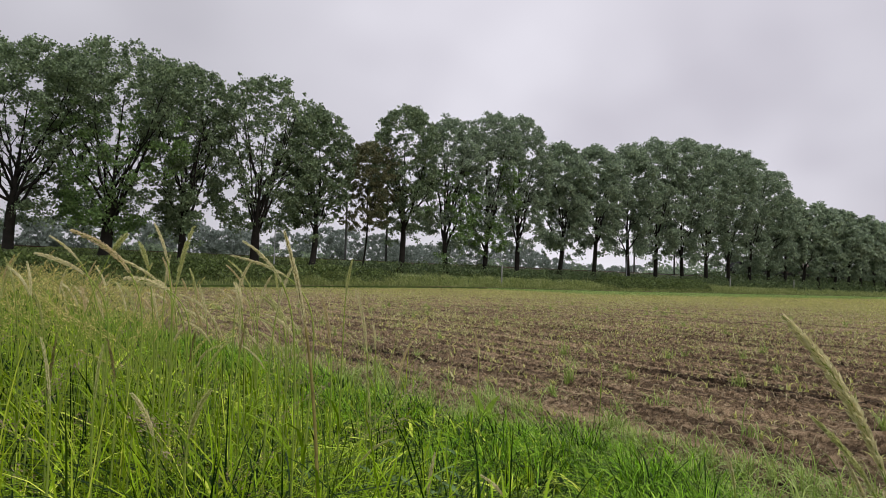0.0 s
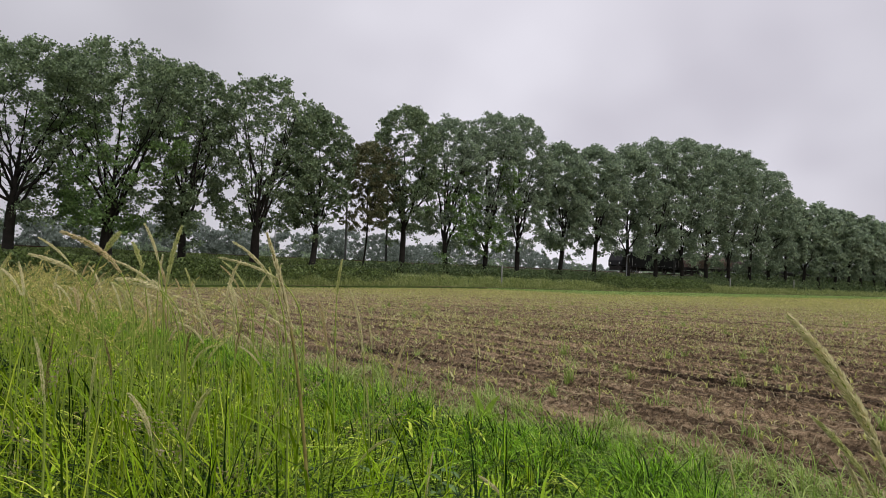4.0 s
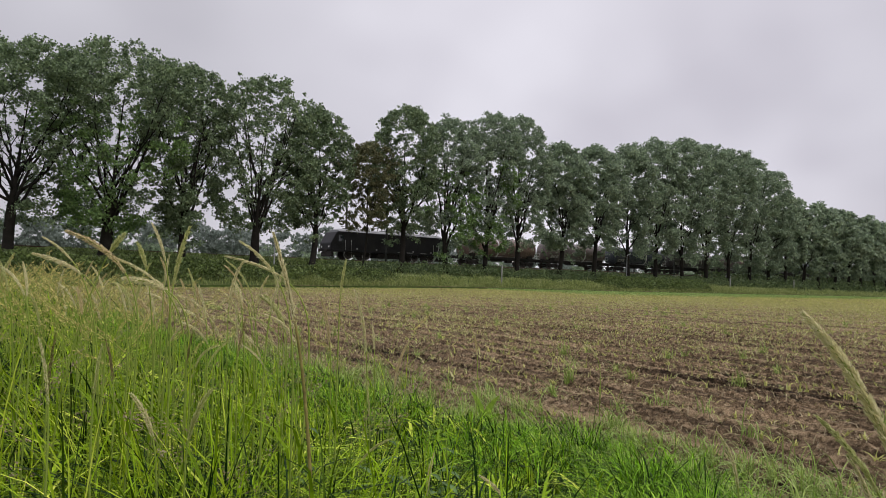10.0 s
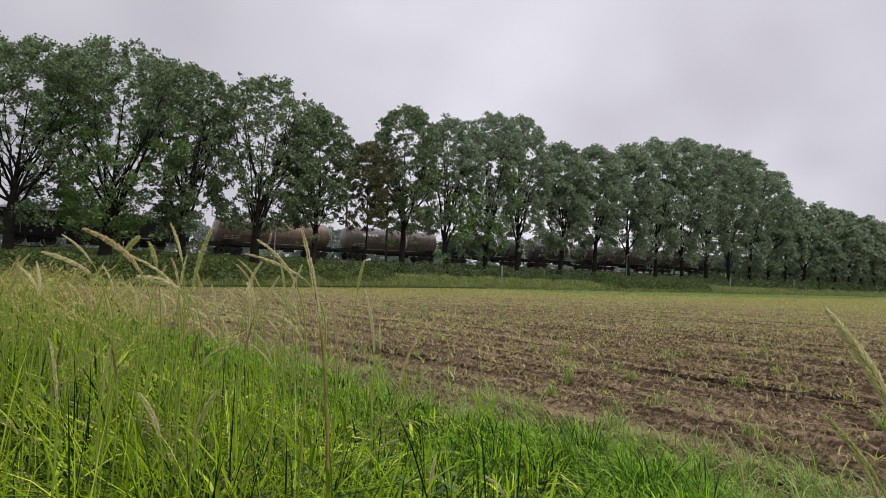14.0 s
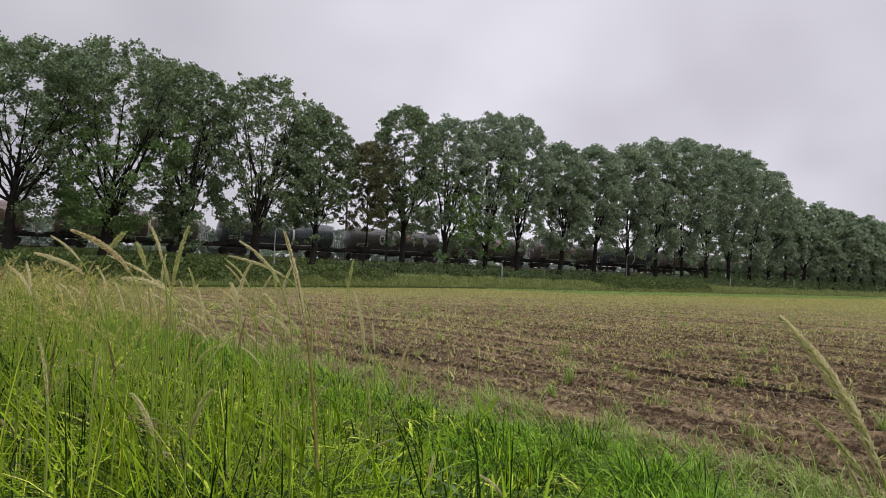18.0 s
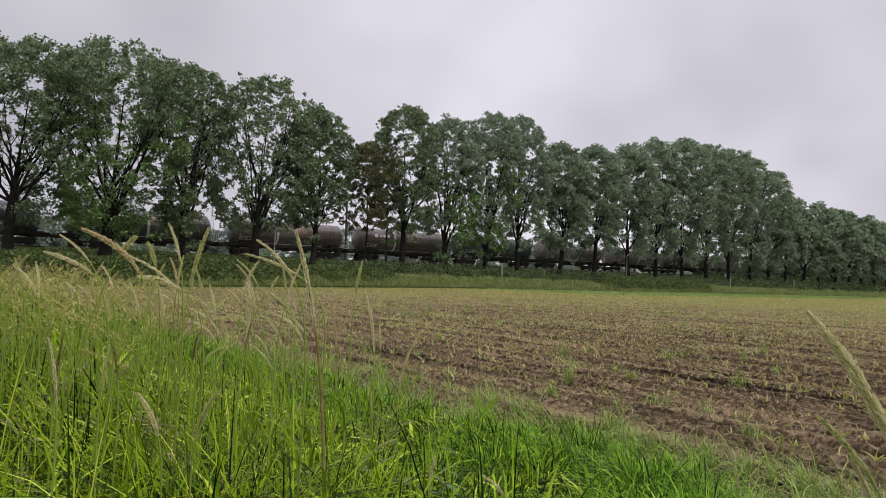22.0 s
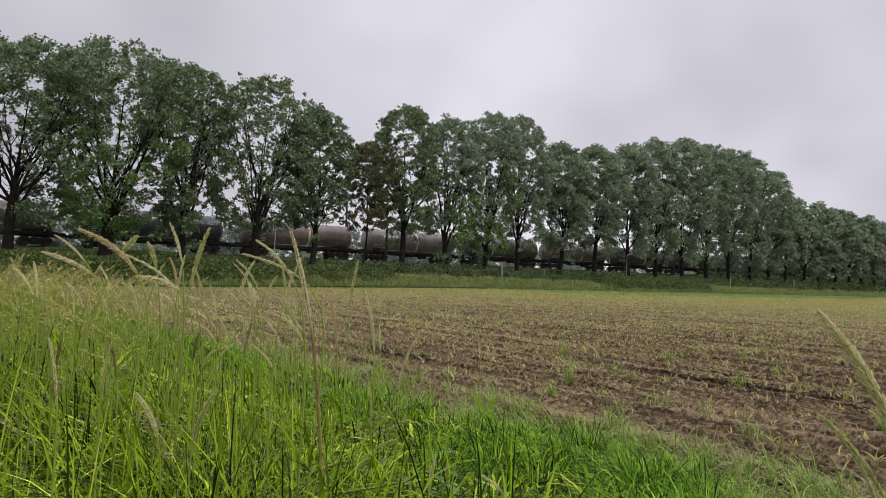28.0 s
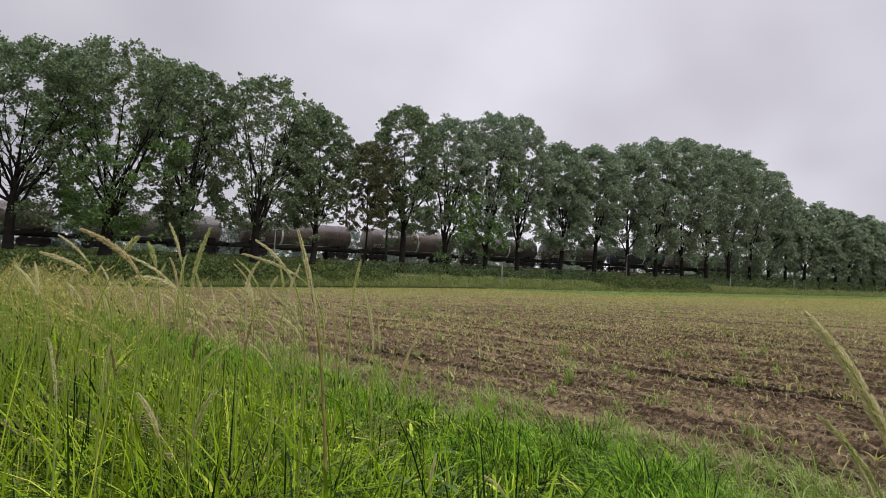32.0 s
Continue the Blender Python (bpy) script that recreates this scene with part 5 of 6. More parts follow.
# ---- the field crop ----
def build_crop():
    r = rng(51)
    X, Y = [], []
    for k in range(215):
        x = VERGE + 0.75 + 0.75 * k
        y = np.arange(0.5, EDGE - 0.8, 0.105)
        y = y + r.uniform(-0.06, 0.06, len(y))
        dist = np.hypot(x, y)
        keep = r.rand(len(y)) < np.minimum(1, 50 / dist) * (1 - 0.55 * smoothstep(28, 8, x - 0.1 * y) * smoothstep(20, 40, y)) * (1 - 0.7 * smoothstep(36, 50, y) * smoothstep(45, 75, x)) * (0.6 + 0.85 * vnoise(y * 0.35 + x * 0.2, y * 0 + x * 0.35))
        keep &= np.arctan2(y, x) > 0.12
        X.append(x + r.normal(size=keep.sum()) * 0.05); Y.append(y[keep])
    x, y = np.concatenate(X), np.concatenate(Y)
    # the nearest seedlings are plants of their own, of eight shapes
    dist = np.hypot(x, y)
    ahead = (0.603 * x + 0.798 * y > 2.5) & (np.abs(0.798 * x - 0.603 * y) < 0.7 * (0.603 * x + 0.798 * y))
    order = np.argsort(np.where(ahead, dist, 1e9))[:260]
    shapes = []
    for k in range(8):
        q = 5
        V, F = blades(r.normal(size=(q, 3)) * 0.006, r.uniform(0.09, 0.2, q), r.uniform(0.013, 0.026, q), r.uniform(0.2, 1.1, q), 90 + k, droop=1.2, segs=4)
        shapes.append(raw("maize_seedling", V, F, [MAIZE]))
    for i in order:
        ob = tagged(new("maize_seedling", shapes[i % 8]), "small yellow-green maize seedling in bare soil", "seedling", "maize seedlings")
        ob.matrix_basis = pose(x[i], y[i], float(ground_z(x[i], y[i], True)) - 0.012, 0, 0, r.uniform(0, 360)) @ Matrix.Scale(r.uniform(0.5, 0.95), 4)
    x, y = np.delete(x, order), np.delete(y, order)
    V0, F0, o = [], [], 0
    for near, m, segs in ((True, 4, 2), (False, 4, 1)):
        part_of = (np.hypot(x, y) < 24) == near
        px, py = np.repeat(x[part_of], m), np.repeat(y[part_of], m)
        n = len(px)
        px, py = px + r.normal(size=n) * 0.01, py + r.normal(size=n) * 0.01
        big = np.repeat(r.uniform(0.55, 1.3, n // m), m)
        dist = np.hypot(px, py)
        h = r.uniform(0.08, 0.2, n) * big
        w = r.uniform(0.012, 0.026, n) * (1 + 0.011 * dist)
        V, F = blades(np.stack([px, py, ground_z(px, py, True) - 0.01], 1), h, w, r.uniform(0.2, 1.2, n), 52 + segs, droop=1.0, segs=segs)
        V0.append(V); F0.append(F + o); o += len(V)
    V, F = np.concatenate(V0), np.concatenate(F0)
    tagged(new("maize_seedlings", raw("maize_seedlings", V, F, [MAIZE])), "rows of small yellow-green maize seedlings in bare soil", "crop", kind="stuff")
    # weeds and grass tufts among the crop, each a plant of its own
    for k in range(300):
        a, b = (VERGE - 0.1 + 1.6 * r.rand() ** 1.4, 1.3 + 10 * r.rand() ** 1.6) if k % 5 < 3 else (VERGE + 0.2 + 25 * r.rand() ** 1.3, 2.5 + 24 * r.rand() ** 1.2)
        q = r.randint(16, 42)
        s = r.uniform(0.025, 0.06)
        bx, by = r.normal(size=q) * s, r.normal(size=q) * s
        bz = ground_z(a + bx, b + by, True) - 0.012
        g = float(bz.mean())
        V, F = blades(np.stack([bx, by, bz - g], 1), r.uniform(0.1, 0.4, q), r.uniform(0.005, 0.011, q) * (1 + 0.03 * math.hypot(a, b)), r.uniform(0.2, 1.5, q), 300 + k, droop=1.8, segs=4)
        ob = tagged(new("weed_tuft", raw("weed_tuft", V, F, [WEED])), "green grass tuft growing in the bare soil", "weed", "weeds in the field")
        ob.matrix_basis = pose(a, b, g)
    V0, F0, o = [], [], 0
    q = 46000
    bx, by = 48 + 190 * r.rand(q), EDGE - 1 - 15 * r.rand(q) ** 1.5
    V, F = blades(np.stack([bx, by, ground_z(bx, by) - 0.02], 1), r.uniform(0.12, 0.3, q), r.uniform(0.05, 0.1, q), r.uniform(0.2, 1.0, q), 299, segs=2)
    V0.append(V); F0.append(F + o)
    tagged(new("field_weeds", raw("field_weeds", np.concatenate(V0), np.concatenate(F0), [FIELD_GREEN])), "thin green weeds along the far side of the field", "weeds", kind="stuff")


build_crop()


def build_young_weeds():
    """Small young weeds and late seedlings between the rows, thicker towards the middle of the field."""
    r = rng(58)
    q = 62000
    way, turn = 8 + 62 * r.rand(q) ** 0.75, r.uniform(0.06, 1.42, q)
    bx, by = way * np.sin(turn), way * np.cos(turn)
    keep = (bx > VERGE + 0.5) & (by > 2) & (by < EDGE - 0.8) & (r.rand(q) < (0.35 + 0.9 * vnoise(bx * 0.6 + 11, by * 0.25)) * (1 - 0.55 * smoothstep(28, 8, bx - 0.1 * by) * smoothstep(20, 40, by)) * (1 - 0.7 * smoothstep(36, 50, by) * smoothstep(45, 75, bx))) & (r.rand(q) < smoothstep(7, 20, way) * 0.8 + 0.2)
    bx, by = np.repeat(bx[keep], 3), np.repeat(by[keep], 3)
    q = len(bx)
    bx, by = bx + r.normal(size=q) * 0.02, by + r.normal(size=q) * 0.02
    far = np.hypot(bx, by)
    V, F = blades(np.stack([bx, by, ground_z(bx, by, True) - 0.008], 1), r.uniform(0.05, 0.15, q), r.uniform(0.010, 0.022, q) * (1 + 0.014 * far), r.uniform(0.3, 1.6, q), 59, droop=1.0, segs=2)
    tagged(new("young_weeds", raw("young_weeds", V, F, [YOUNG])), "small grey-green young weeds scattered over the soil", "weeds", kind="stuff")


YOUNG = material("young_weed_leaves", (0.24, 0.27, 0.09), (0.62, 0.61, 0.26), 0.6, island=0.85, translucent=0.3, bump=0, scale=0.3, hue=(0.90, 0.84, 0.54), spec=0.2)
build_young_weeds()


def build_litter():
    """Withered weeds, curled and lying on the soil between the rows."""
    r = rng(55)
    q = 70000
    bx, by = VERGE + 0.1 + 60 * r.rand(q) ** 1.7, 1.5 + 50 * r.rand(q) ** 1.5
    far = np.hypot(bx, by)
    V, F = blades(np.stack([bx, by, ground_z(bx, by, True) - 0.006], 1), r.uniform(0.03, 0.12, q), r.uniform(0.004, 0.010, q) * (1 + 0.05 * far), r.uniform(0.7, 2.4, q), 56, droop=1.0, segs=2)
    tagged(new("withered_weeds", raw("withered_weeds", V, F, [LITTER])), "pale withered weeds lying on the bare soil", "weeds", kind="stuff")


build_litter()


def build_clods():
    """Crumbs and clods of soil on the nearer drills."""
    r = rng(57)
    n = 24000
    x, y = VERGE + 0.35 + 15 * r.rand(n) ** 1.5, 2.0 + 15 * r.rand(n) ** 1.4
    size = 0.009 + 0.03 * r.rand(n) ** 3 * (0.5 + vnoise(x * 1.4, y * 1.4)) + 0.0012 * np.hypot(x, y)
    z = ground_z(x, y, True) - size * 0.25
    a = r.uniform(0, 2 * np.pi, n)
    rim = [np.stack([x + np.cos(a + k * 1.571) * size * r.uniform(0.6, 1.4, n), y + np.sin(a + k * 1.571) * size * r.uniform(0.6, 1.4, n), z - size * 0.3], 1) for k in range(4)]
    cap = [np.stack([x + np.cos(a + 0.6 + k * 3.14) * size * r.uniform(0.2, 0.6, n), y + np.sin(a + 0.6 + k * 3.14) * size * r.uniform(0.2, 0.6, n), z + size * r.uniform(0.5, 1.1, n)], 1) for k in range(2)]
    V = np.stack(rim + cap, 1).reshape(-1, 3)
    o = np.arange(n)[:, None] * 6
    F = np.concatenate([o + np.array([t]) for t in ((0, 1, 4), (1, 2, 5), (1, 5, 4), (2, 3, 5), (3, 0, 4), (3, 4, 5))], 0)
    tagged(new("soil_clods", raw("soil_clods", V, F, [SOIL])), "loose brown crumbs and clods of soil", "clods", kind="stuff")


build_clods()


# ---- the tall stalks that stand out, each swaying by itself ----


FIRST_STALK = len(STALKS)


def stalk(depth, side, tip_z, reach, head, thick, mat=None, power=6.5, droop=0.0, loose=0.0, sway=1.0, gust=0, stem=0.0036, stem_mat=None, arch=1.0):
    """A flowering grass stalk: side and tip_z place its tip, reach is how far the tip bends from over its foot."""
    seed = 700 + len(STALKS) - FIRST_STALK
    r = rng(seed)
    x, y = spot(depth, side - reach)
    g = float(ground_z(x, y)) - 0.02
    top = tagged(new("grass_stalk"), "tall pale flowering grass stalk swaying over the verge", "grass stalk", "tall grass stalks")
    f = np.linspace(0, 1, 33) ** 0.5
    h = tip_z - g
    # the head arches over towards the side it leans to
    nod = np.clip(1 - (1 - f) * h / (1.5 * head), 0, 1)
    bend = arch * r.uniform(0.2, 0.55) * min(1.0, 0.15 + abs(reach) / 0.12) * (1 if reach > 0 else -1)
    lift = h * (f + droop * (f - f ** 5)) + 0.6 * head * abs(bend) * (f - nod ** 2.5)
    off = reach * f ** power + 0.7 * head * bend * (nod ** 2 - f ** 2) + r.normal() * 0.012 * np.sin(5 * f) * f * (1 - f)
    deep = r.normal() * 0.05 * f ** 2
    pts = np.stack([0.798 * off + 0.603 * deep, -0.603 * off + 0.798 * deep, lift], 1)
    V, F = tubes([(pts, np.linspace(stem, stem * 0.45, 33))], 5)
    part("stem", raw("stem", V, F, [stem_mat or STEM], smooth=True), None, top)
    # a long leaf that leaves the stem half way
    q = np.repeat(pts[8][None], 3, 0)
    V, F = blades(q[:2], np.array([0.28, 0.2]), np.array([0.009, 0.007]), np.array([0.8, 1.1]), seed, droop=1.5, segs=4)
    part("leaf_blade", raw("leaf_blade", V, F, [GRASS]), None, top)
    # spikelets along the last part
    seg = np.r_[0, np.cumsum(np.linalg.norm(np.diff(pts, axis=0), axis=1))]
    n = int(240 + head * 3000)
    s = seg[-1] - head * r.rand(n) ** 0.9
    u = (seg[-1] - s) / head
    c = np.stack([np.interp(s, seg, pts[:, j]) for j in range(3)], 1)
    t = np.stack([np.interp(s + 0.01, seg, pts[:, j]) - np.interp(s - 0.01, seg, pts[:, j]) for j in range(3)], 1)
    t /= np.linalg.norm(t, axis=1)[:, None] + 1e-9
    side_v = r.normal(size=(n, 3)); side_v -= t * (side_v * t).sum(1)[:, None]; side_v /= np.linalg.norm(side_v, axis=1)[:, None]
    fat = thick * 0.58 * np.sin(np.pi * np.clip(0.12 + 0.8 * u, 0, 1)) * r.uniform(0.3, 1.0, n)
    c = c + side_v * (fat * (0.6 + loose * 2))[:, None]
    d = t + side_v * (0.28 + loose * 0.7) + r.normal(size=(n, 3)) * 0.16
    d[:, 2] -= 0.22
    d /= np.linalg.norm(d, axis=1)[:, None]
    V, F = spikelets(c, d, 0.006 + 0.2 * thick, seed, 0.15)
    part("seed_head", raw("seed_head", V, F, [mat or STRAW]), None, top)
    STALKS.append((top, (x, y, g), sway, gust, seed))
    top.matrix_basis = pose(x, y, g)


stalk(2.2, -0.930, 1.448, -0.07, 0.13, 0.013)
stalk(2.2, -0.824, 1.447, 0.05, 0.2, 0.012, GREEN_HEAD, loose=0.3)
stalk(2.2, -1.049, 1.342, -0.24, 0.2, 0.012, power=10.0, droop=0.02)
stalk(2.2, -1.000, 1.271, -0.2, 0.14, 0.014, STRAW, power=9.0, droop=0.1, loose=0.4)
stalk(2.2, -1.328, 1.343, -0.24, 0.18, 0.02, power=13.0, droop=0.03)
stalk(2.1, -1.171, 1.417, -0.22, 0.24, 0.018, BROWN_HEAD, power=10.0, loose=0.15)
stalk(2.4, -1.377, 1.407, -0.2, 0.14, 0.012)
stalk(2.4, -1.103, 1.423, 0.24, 0.09, 0.012, GREEN_HEAD, power=3.0, loose=0.5)
stalk(2.6, -0.926, 1.245, -0.05, 0.14, 0.011)
stalk(2.6, -1.233, 1.247, -0.05, 0.12, 0.01)
stalk(2.4, -1.064, 1.257, -0.05, 0.15, 0.01)
stalk(2.5, -1.581, 1.316, -0.04, 0.14, 0.013)
stalk(2.6, -1.606, 1.327, -0.03, 0.13, 0.012, GREEN_HEAD)
stalk(2.3, -1.483, 1.299, -0.1, 0.14, 0.012)
stalk(2.5, -0.985, 1.354, 0.02, 0.12, 0.01)
stalk(2.5, -1.075, 1.397, -0.05, 0.1, 0.011, GREEN_HEAD, loose=0.4)
stalk(1.9, -0.545, 1.385, -0.14, 0.16, 0.012, power=9.0)
stalk(1.9, -0.601, 1.346, -0.22, 0.18, 0.011, power=13.0, droop=0.03)
stalk(1.9, -0.427, 1.325, 0.05, 0.15, 0.011)
stalk(1.55, -0.366, 1.395, -0.11, 0.24, 0.015, power=3.4, stem=0.0052, stem_mat=OLD_STEM, arch=0.15)
stalk(2.5, -0.334, 1.357, 0.02, 0.14, 0.009, GREEN_HEAD, loose=0.2)
stalk(3.0, -0.521, 1.195, -0.05, 0.22, 0.020, BROWN_HEAD, power=5)
stalk(3.0, -0.377, 1.237, -0.06, 0.28, 0.020, power=5)
stalk(4.0, -0.391, 1.013, -0.02, 0.14, 0.018)
stalk(3.2, -0.138, 0.991, 0.05, 0.24, 0.019, BROWN_HEAD)
stalk(5.0, 0.250, 0.909, -0.03, 0.17, 0.025, BROWN_HEAD)
stalk(5.0, 1.072, 0.842, -0.1, 0.14, 0.02)
stalk(2.6, -0.746, 1.179, 0.0, 0.14, 0.01)
stalk(2.6, -0.789, 1.260, -0.06, 0.1, 0.012, STRAW, power=4, droop=0.08, loose=0.5)
stalk(1.3, 0.683, 1.244, -0.24, 0.36, 0.036, PALE_HEAD, power=3.4, stem=0.005, gust=1, sway=1.36)
stalk(1.2, 0.676, 1.068, -0.2, 0.17, 0.015, GREEN_HEAD, power=3.2, stem=0.003, gust=1, sway=0.3)
stalk(1.25, 0.73, 1.000, -0.06, 0.16, 0.011, gust=1, sway=0.4)
stalk(1.7, 0.649, 0.955, -0.06, 0.16, 0.012, gust=1, sway=0.5)
stalk(1.7, -0.742, 0.999, -0.06, 0.12, 0.009, STRAW, loose=0.3, sway=0.4)
stalk(1.7, -0.534, 1.020, 0.06, 0.14, 0.009, GREEN_HEAD, loose=0.3, sway=0.4)
stalk(1.6, -0.781, 1.121, 0.01, 0.13, 0.008, GREEN_HEAD, sway=0.5)
stalk(1.5, -0.881, 1.140, -0.03, 0.15, 0.008, sway=0.5)
stalk(2.2, -0.007, 0.738, 0.02, 0.14, 0.014, sway=0.4)
stalk(2.2, 0.141, 0.678, -0.1, 0.1, 0.014, sway=0.4)
stalk(2.4, -0.148, 0.742, 0.12, 0.16, 0.011, GREEN_HEAD, sway=0.4)
stalk(2.8, -0.296, 0.901, -0.02, 0.2, 0.01, GREEN_HEAD, sway=0.5)
stalk(3.2, -1.652, 1.310, -0.08, 0.14, 0.013)
stalk(3.4, -1.839, 1.280, 0.05, 0.14, 0.013)
stalk(3.0, -1.695, 1.231, -0.1, 0.14, 0.013)
stalk(3.0, -1.197, 1.196, -0.05, 0.14, 0.012, BROWN_HEAD, loose=0.3)
stalk(3.2, -1.062, 1.089, -0.06, 0.12, 0.012)
stalk(3.4, -1.683, 1.271, 0.06, 0.14, 0.013, BROWN_HEAD)
stalk(2.0, -1.10, 1.106, 0.02, 0.2, 0.0085, DARK_HEAD, sway=0.5)
stalk(2.0, -0.96, 1.093, -0.02, 0.12, 0.0085, DARK_HEAD, sway=0.5)
stalk(2.2, -0.782, 1.10, 0.02, 0.1, 0.0085, DARK_HEAD, sway=0.5)
stalk(2.2, -0.663, 1.14, 0.01, 0.14, 0.0085, DARK_HEAD, sway=0.5)

for lot in range(30):
    q = rng(4000 + lot)
    d = q.uniform(2.4, 4.2)
    stalk(d, d * q.uniform(-0.66, -0.24), 1.3 + q.uniform(-0.12, 0.05), q.choice([-0.14, -0.08, -0.04, 0.05]), q.uniform(0.1, 0.2), q.uniform(0.009, 0.015),
          [STRAW, GREEN_HEAD, BROWN_HEAD][lot % 3], power=q.uniform(5, 12), droop=q.uniform(0, 0.04), loose=q.uniform(0, 0.25), stem=0.0028)


# nodding stalks low along the inner side of the verge
for lot in range(16):
    q = rng(4400 + lot)
    d = q.uniform(2.3, 3.4)
    stalk(d, d * q.uniform(-0.40, -0.24), 1.27 - d * q.uniform(0.02, 0.10), q.choice([-0.16, -0.1, 0.1]), q.uniform(0.12, 0.2), q.uniform(0.008, 0.012),
          [STRAW, GREEN_HEAD, STRAW][lot % 3], power=q.uniform(4, 9), droop=q.uniform(0.02, 0.1), loose=q.uniform(0, 0.2), stem=0.0026)


def dock_plant(x, y):
    """Broad upright leaves at the edge of the field."""
    top = tagged(new("dock_plant"), "broad-leaved bright green dock plant at the field edge", "plant")
    top.matrix_basis = pose(x, y, float(ground_z(x, y)) - 0.01)
    for k, (h, w, az, lean) in enumerate([(0.34, 0.062, 5.3, 0.38), (0.37, 0.060, 2.4, 0.34), (0.22, 0.055, 3.6, 0.6), (0.2, 0.05, 5.0, 0.8), (0.18, 0.05, 0.9, 0.9)]):
        bm = blank()
        rows = []
        for j in range(8):
            f = j / 7
            half = w * 0.5 * (math.sin(math.pi * min(1, 0.08 + 0.92 * f)) ** 0.7 if f > 0.12 else 0.12)
            c = Vector((math.cos(az) * lean * h * f * f, math.sin(az) * lean * h * f * f, h * (f - 0.25 * lean * f ** 3)))
            s = Vector((0.798, -0.603, 0)) * (1 if k % 2 else 0.8) + Vector((0, 0.25, 0)) * (k % 3 - 1)
            rows.append([bm.verts.new(c - s * half + Vector((0, 0, 0.01))), bm.verts.new(c), bm.verts.new(c + s * half + Vector((0, 0, 0.01)))])
        for p, q in zip(rows, rows[1:]):
            bm.faces.new((p[0], p[1], q[1], q[0])); bm.faces.new((p[1], p[2], q[2], q[1]))
        part("leaf", bm, DOCK, top, smooth=True)


dock_plant(3.9, 4.5)


def herb(x, y, h, seed):
    """A leafy weed: pairs of toothless leaves up an upright stem."""
    r = rng(seed)
    top = tagged(new("leafy_weed"), "dark leafy weed growing among the verge grass", "weed", "leafy weeds")
    top.matrix_basis = pose(x, y, float(ground_z(x, y)) - 0.02)
    V, F = tubes([([(0, 0, 0), (0.01, 0.0, h * 0.5), (0.0, 0.02, h)], [0.004, 0.003, 0.0015])], 5)
    part("stem", raw("stem", V, F, [STEM], smooth=True), None, top)
    for k in range(12):
        f = 0.25 + 0.75 * (k // 2) / 5.5
        az = (k % 2) * math.pi + (k // 2) * 1.57 + r.uniform(-0.3, 0.3)
        ln, w = 0.085 * (1.15 - 0.6 * f) * r.uniform(0.8, 1.2), 0.036 * (1.15 - 0.6 * f)
        d, s = Vector((math.cos(az), math.sin(az), 0)), Vector((-math.sin(az), math.cos(az), 0))
        bm = blank()
        rows = []
        for j in range(5):
            g = j / 4
            half = w * 0.5 * math.sin(math.pi * (0.06 + 0.9 * g)) ** 0.8
            c = Vector((0, 0, h * f)) + d * (ln * g) + Vector((0, 0, 0.35 * ln * g - 0.6 * ln * g * g))
            rows.append([bm.verts.new(c - s * half + Vector((0, 0, 0.004))), bm.verts.new(c), bm.verts.new(c + s * half + Vector((0, 0, 0.004)))])
        for p, q in zip(rows, rows[1:]):
            bm.faces.new((p[0], p[1], q[1], q[0])); bm.faces.new((p[1], p[2], q[2], q[1]))
        part("leaf", bm, HERB, top, smooth=True)


for lot in range(16):
    q = rng(5200 + lot)
    d = q.uniform(1.9, 3.0)
    herb(*spot(d, d * q.uniform(-0.22, 0.04)), q.uniform(0.4, 0.62), 5300 + lot)


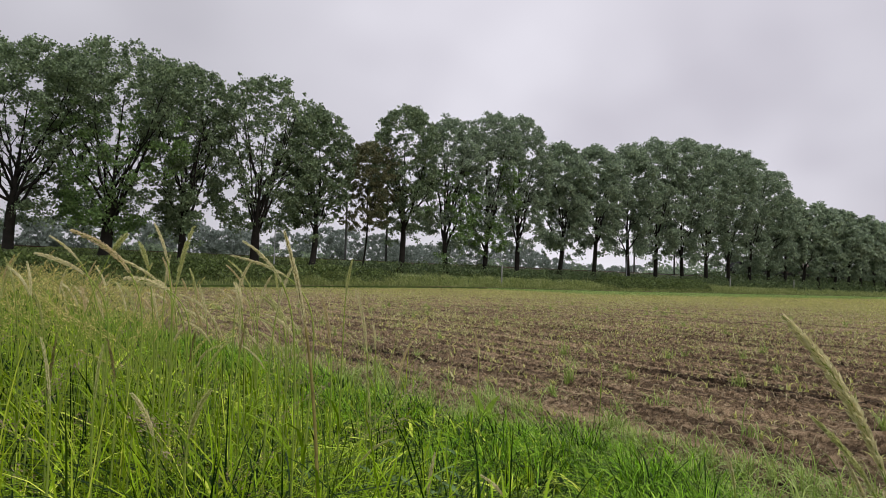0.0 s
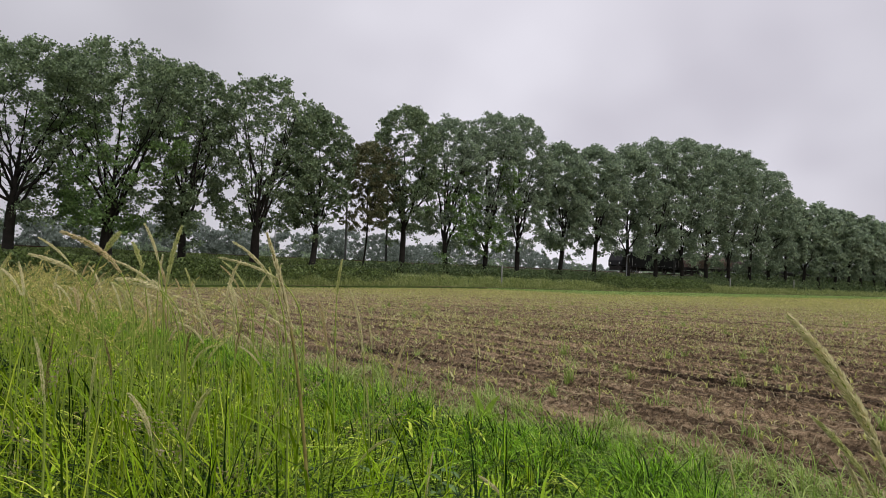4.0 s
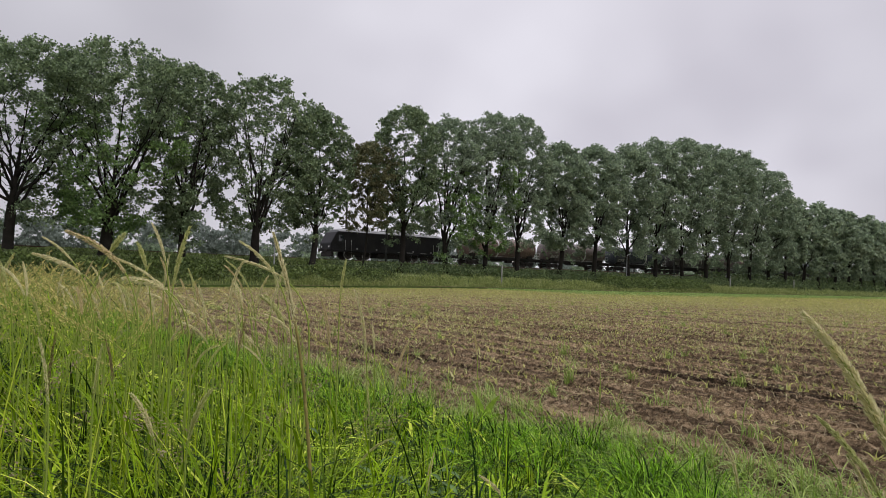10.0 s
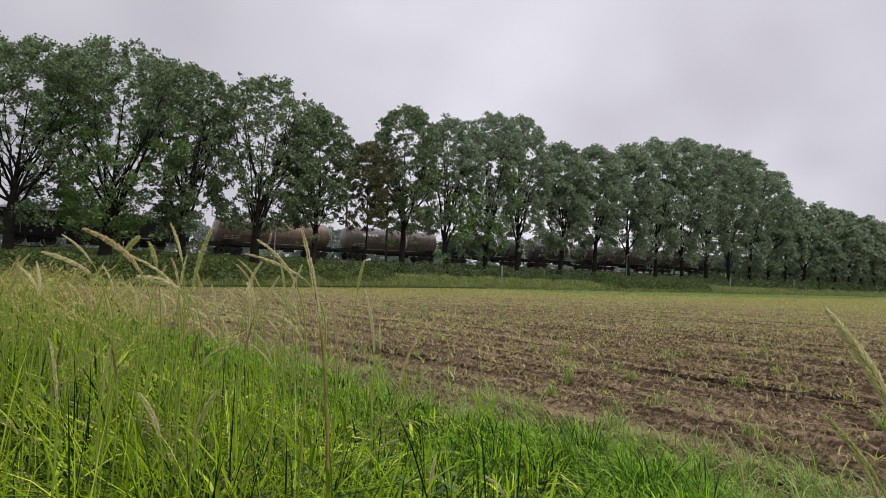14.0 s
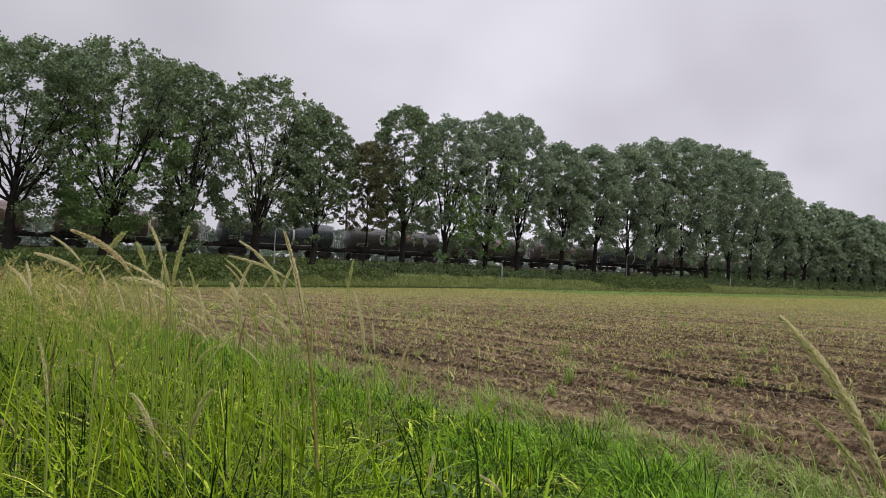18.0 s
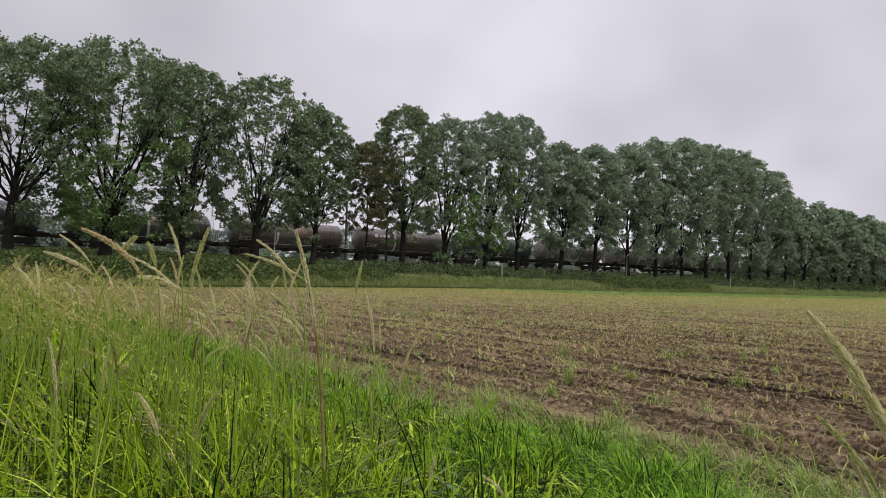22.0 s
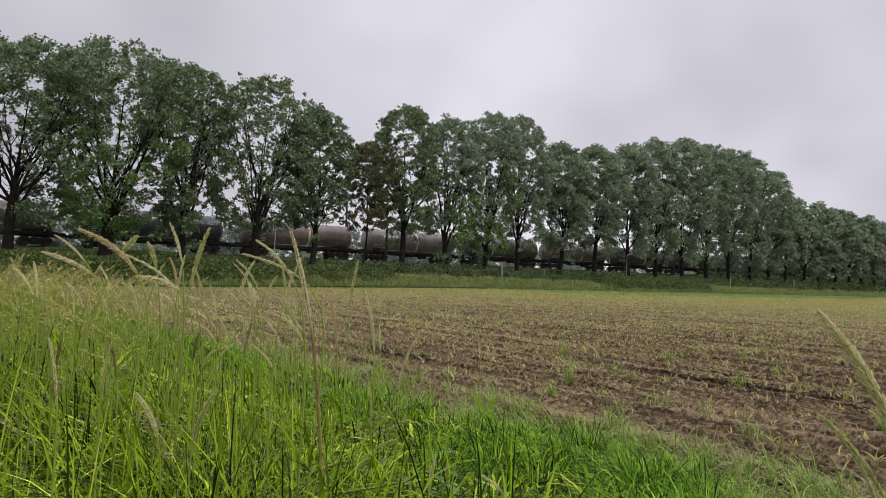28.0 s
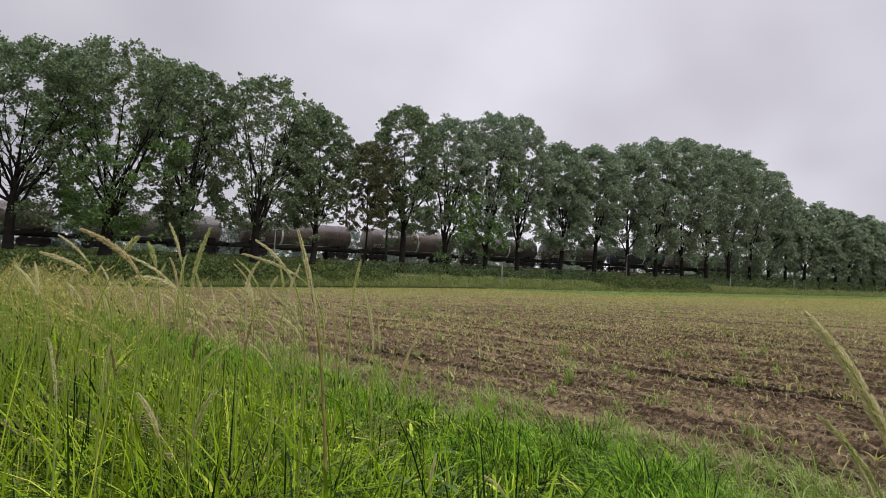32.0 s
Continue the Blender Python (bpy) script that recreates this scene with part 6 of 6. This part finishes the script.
# ---- the train runs, the grass sways ----
# sway of the stalks in degrees, to the right; the first for the verge, the second for the clump nearest the field
VERGE_GUSTS = [(0, 0.0), (1, 0.43), (2, -2.09), (3, -1.66), (6, -0.62), (7, 0.12), (8, -0.68), (9, -1.85), (10, -0.31), (11, 1.11), (12, 0.92), (13, 1.05), (14, 2.09), (17, 1.73), (18, -0.68), (19, 1.05), (19.5, 0.12), (20, 0.99), (21, 0.92), (22, 1.85), (23, 2.09), (24, 1.73), (25, 2.46), (25.5, 0.37), (27.5, 0.43), (28, 2.03), (28.5, 1.97), (29, 1.97), (30, 3.2), (31, 2.34), (31.5, 0.92), (32, 1.97)]
EDGE_GUSTS = [(0, 0.0), (1, 0.93), (2, -1.8), (3, -0.49), (6, 1.96), (7, 1.64), (8, -0.6), (9, 2.46), (10, 1.64), (11, 1.75), (12, 1.47), (13, 1.75), (14, 4.42), (17, 0.93), (18, -0.44), (19, 1.58), (19.5, 2.18), (20, -0.6), (21, 1.42), (22, 2.18), (23, 2.46), (24, 3.66), (25, 3.77), (25.5, 1.42), (27.5, 3.71), (28, 3.0), (28.5, 1.69), (29, 3.22), (30, 3.82), (31, 2.62), (31.5, 3.38), (32, 2.18)]
GUSTS = [VERGE_GUSTS, EDGE_GUSTS]


def motions():
    def rows(offset):
        return [(t, pose(x + offset, TRACK, RAIL_Z)) for t, x in zip(FRONT_T, FRONT_X)]
    walk(ENGINE, rows(0.0))
    for k, w in enumerate(WAGONS):
        walk(w, rows(FIRST + PITCH * k))
    # stalks swing about their feet in the wind
    ahead = Vector((0.603, 0.798, 0))
    for ob, foot, sway, gust, seed in STALKS:
        lag, own = (seed % 7) * 0.06, (seed * 37 % 11) / 11
        ts, vs = [t for t, v in GUSTS[gust]], [v for t, v in GUSTS[gust]]
        out = []
        for i in range(65):
            t = i * 0.5
            a = float(np.interp(max(0, t - lag), ts, vs)) * sway * (0.75 + 0.5 * own) + 0.35 * math.sin(2.1 * t + seed) * (seed % 5) / 5
            out.append((t, Matrix.Translation(foot) @ Matrix.Rotation(radians(a), 4, ahead)))
        walk(ob, out)
    # wheels roll with the way the train has gone
    times = [i / 15 for i in range(481)]
    gone = np.interp(times, FRONT_T, FRONT_X) - FRONT_X[0]
    for w, a, r in WHEELS:
        walk(w, [(t, pose(a, 0, r, 0, math.degrees(g / r), 0)) for t, g in zip(times, gone)])


motions()
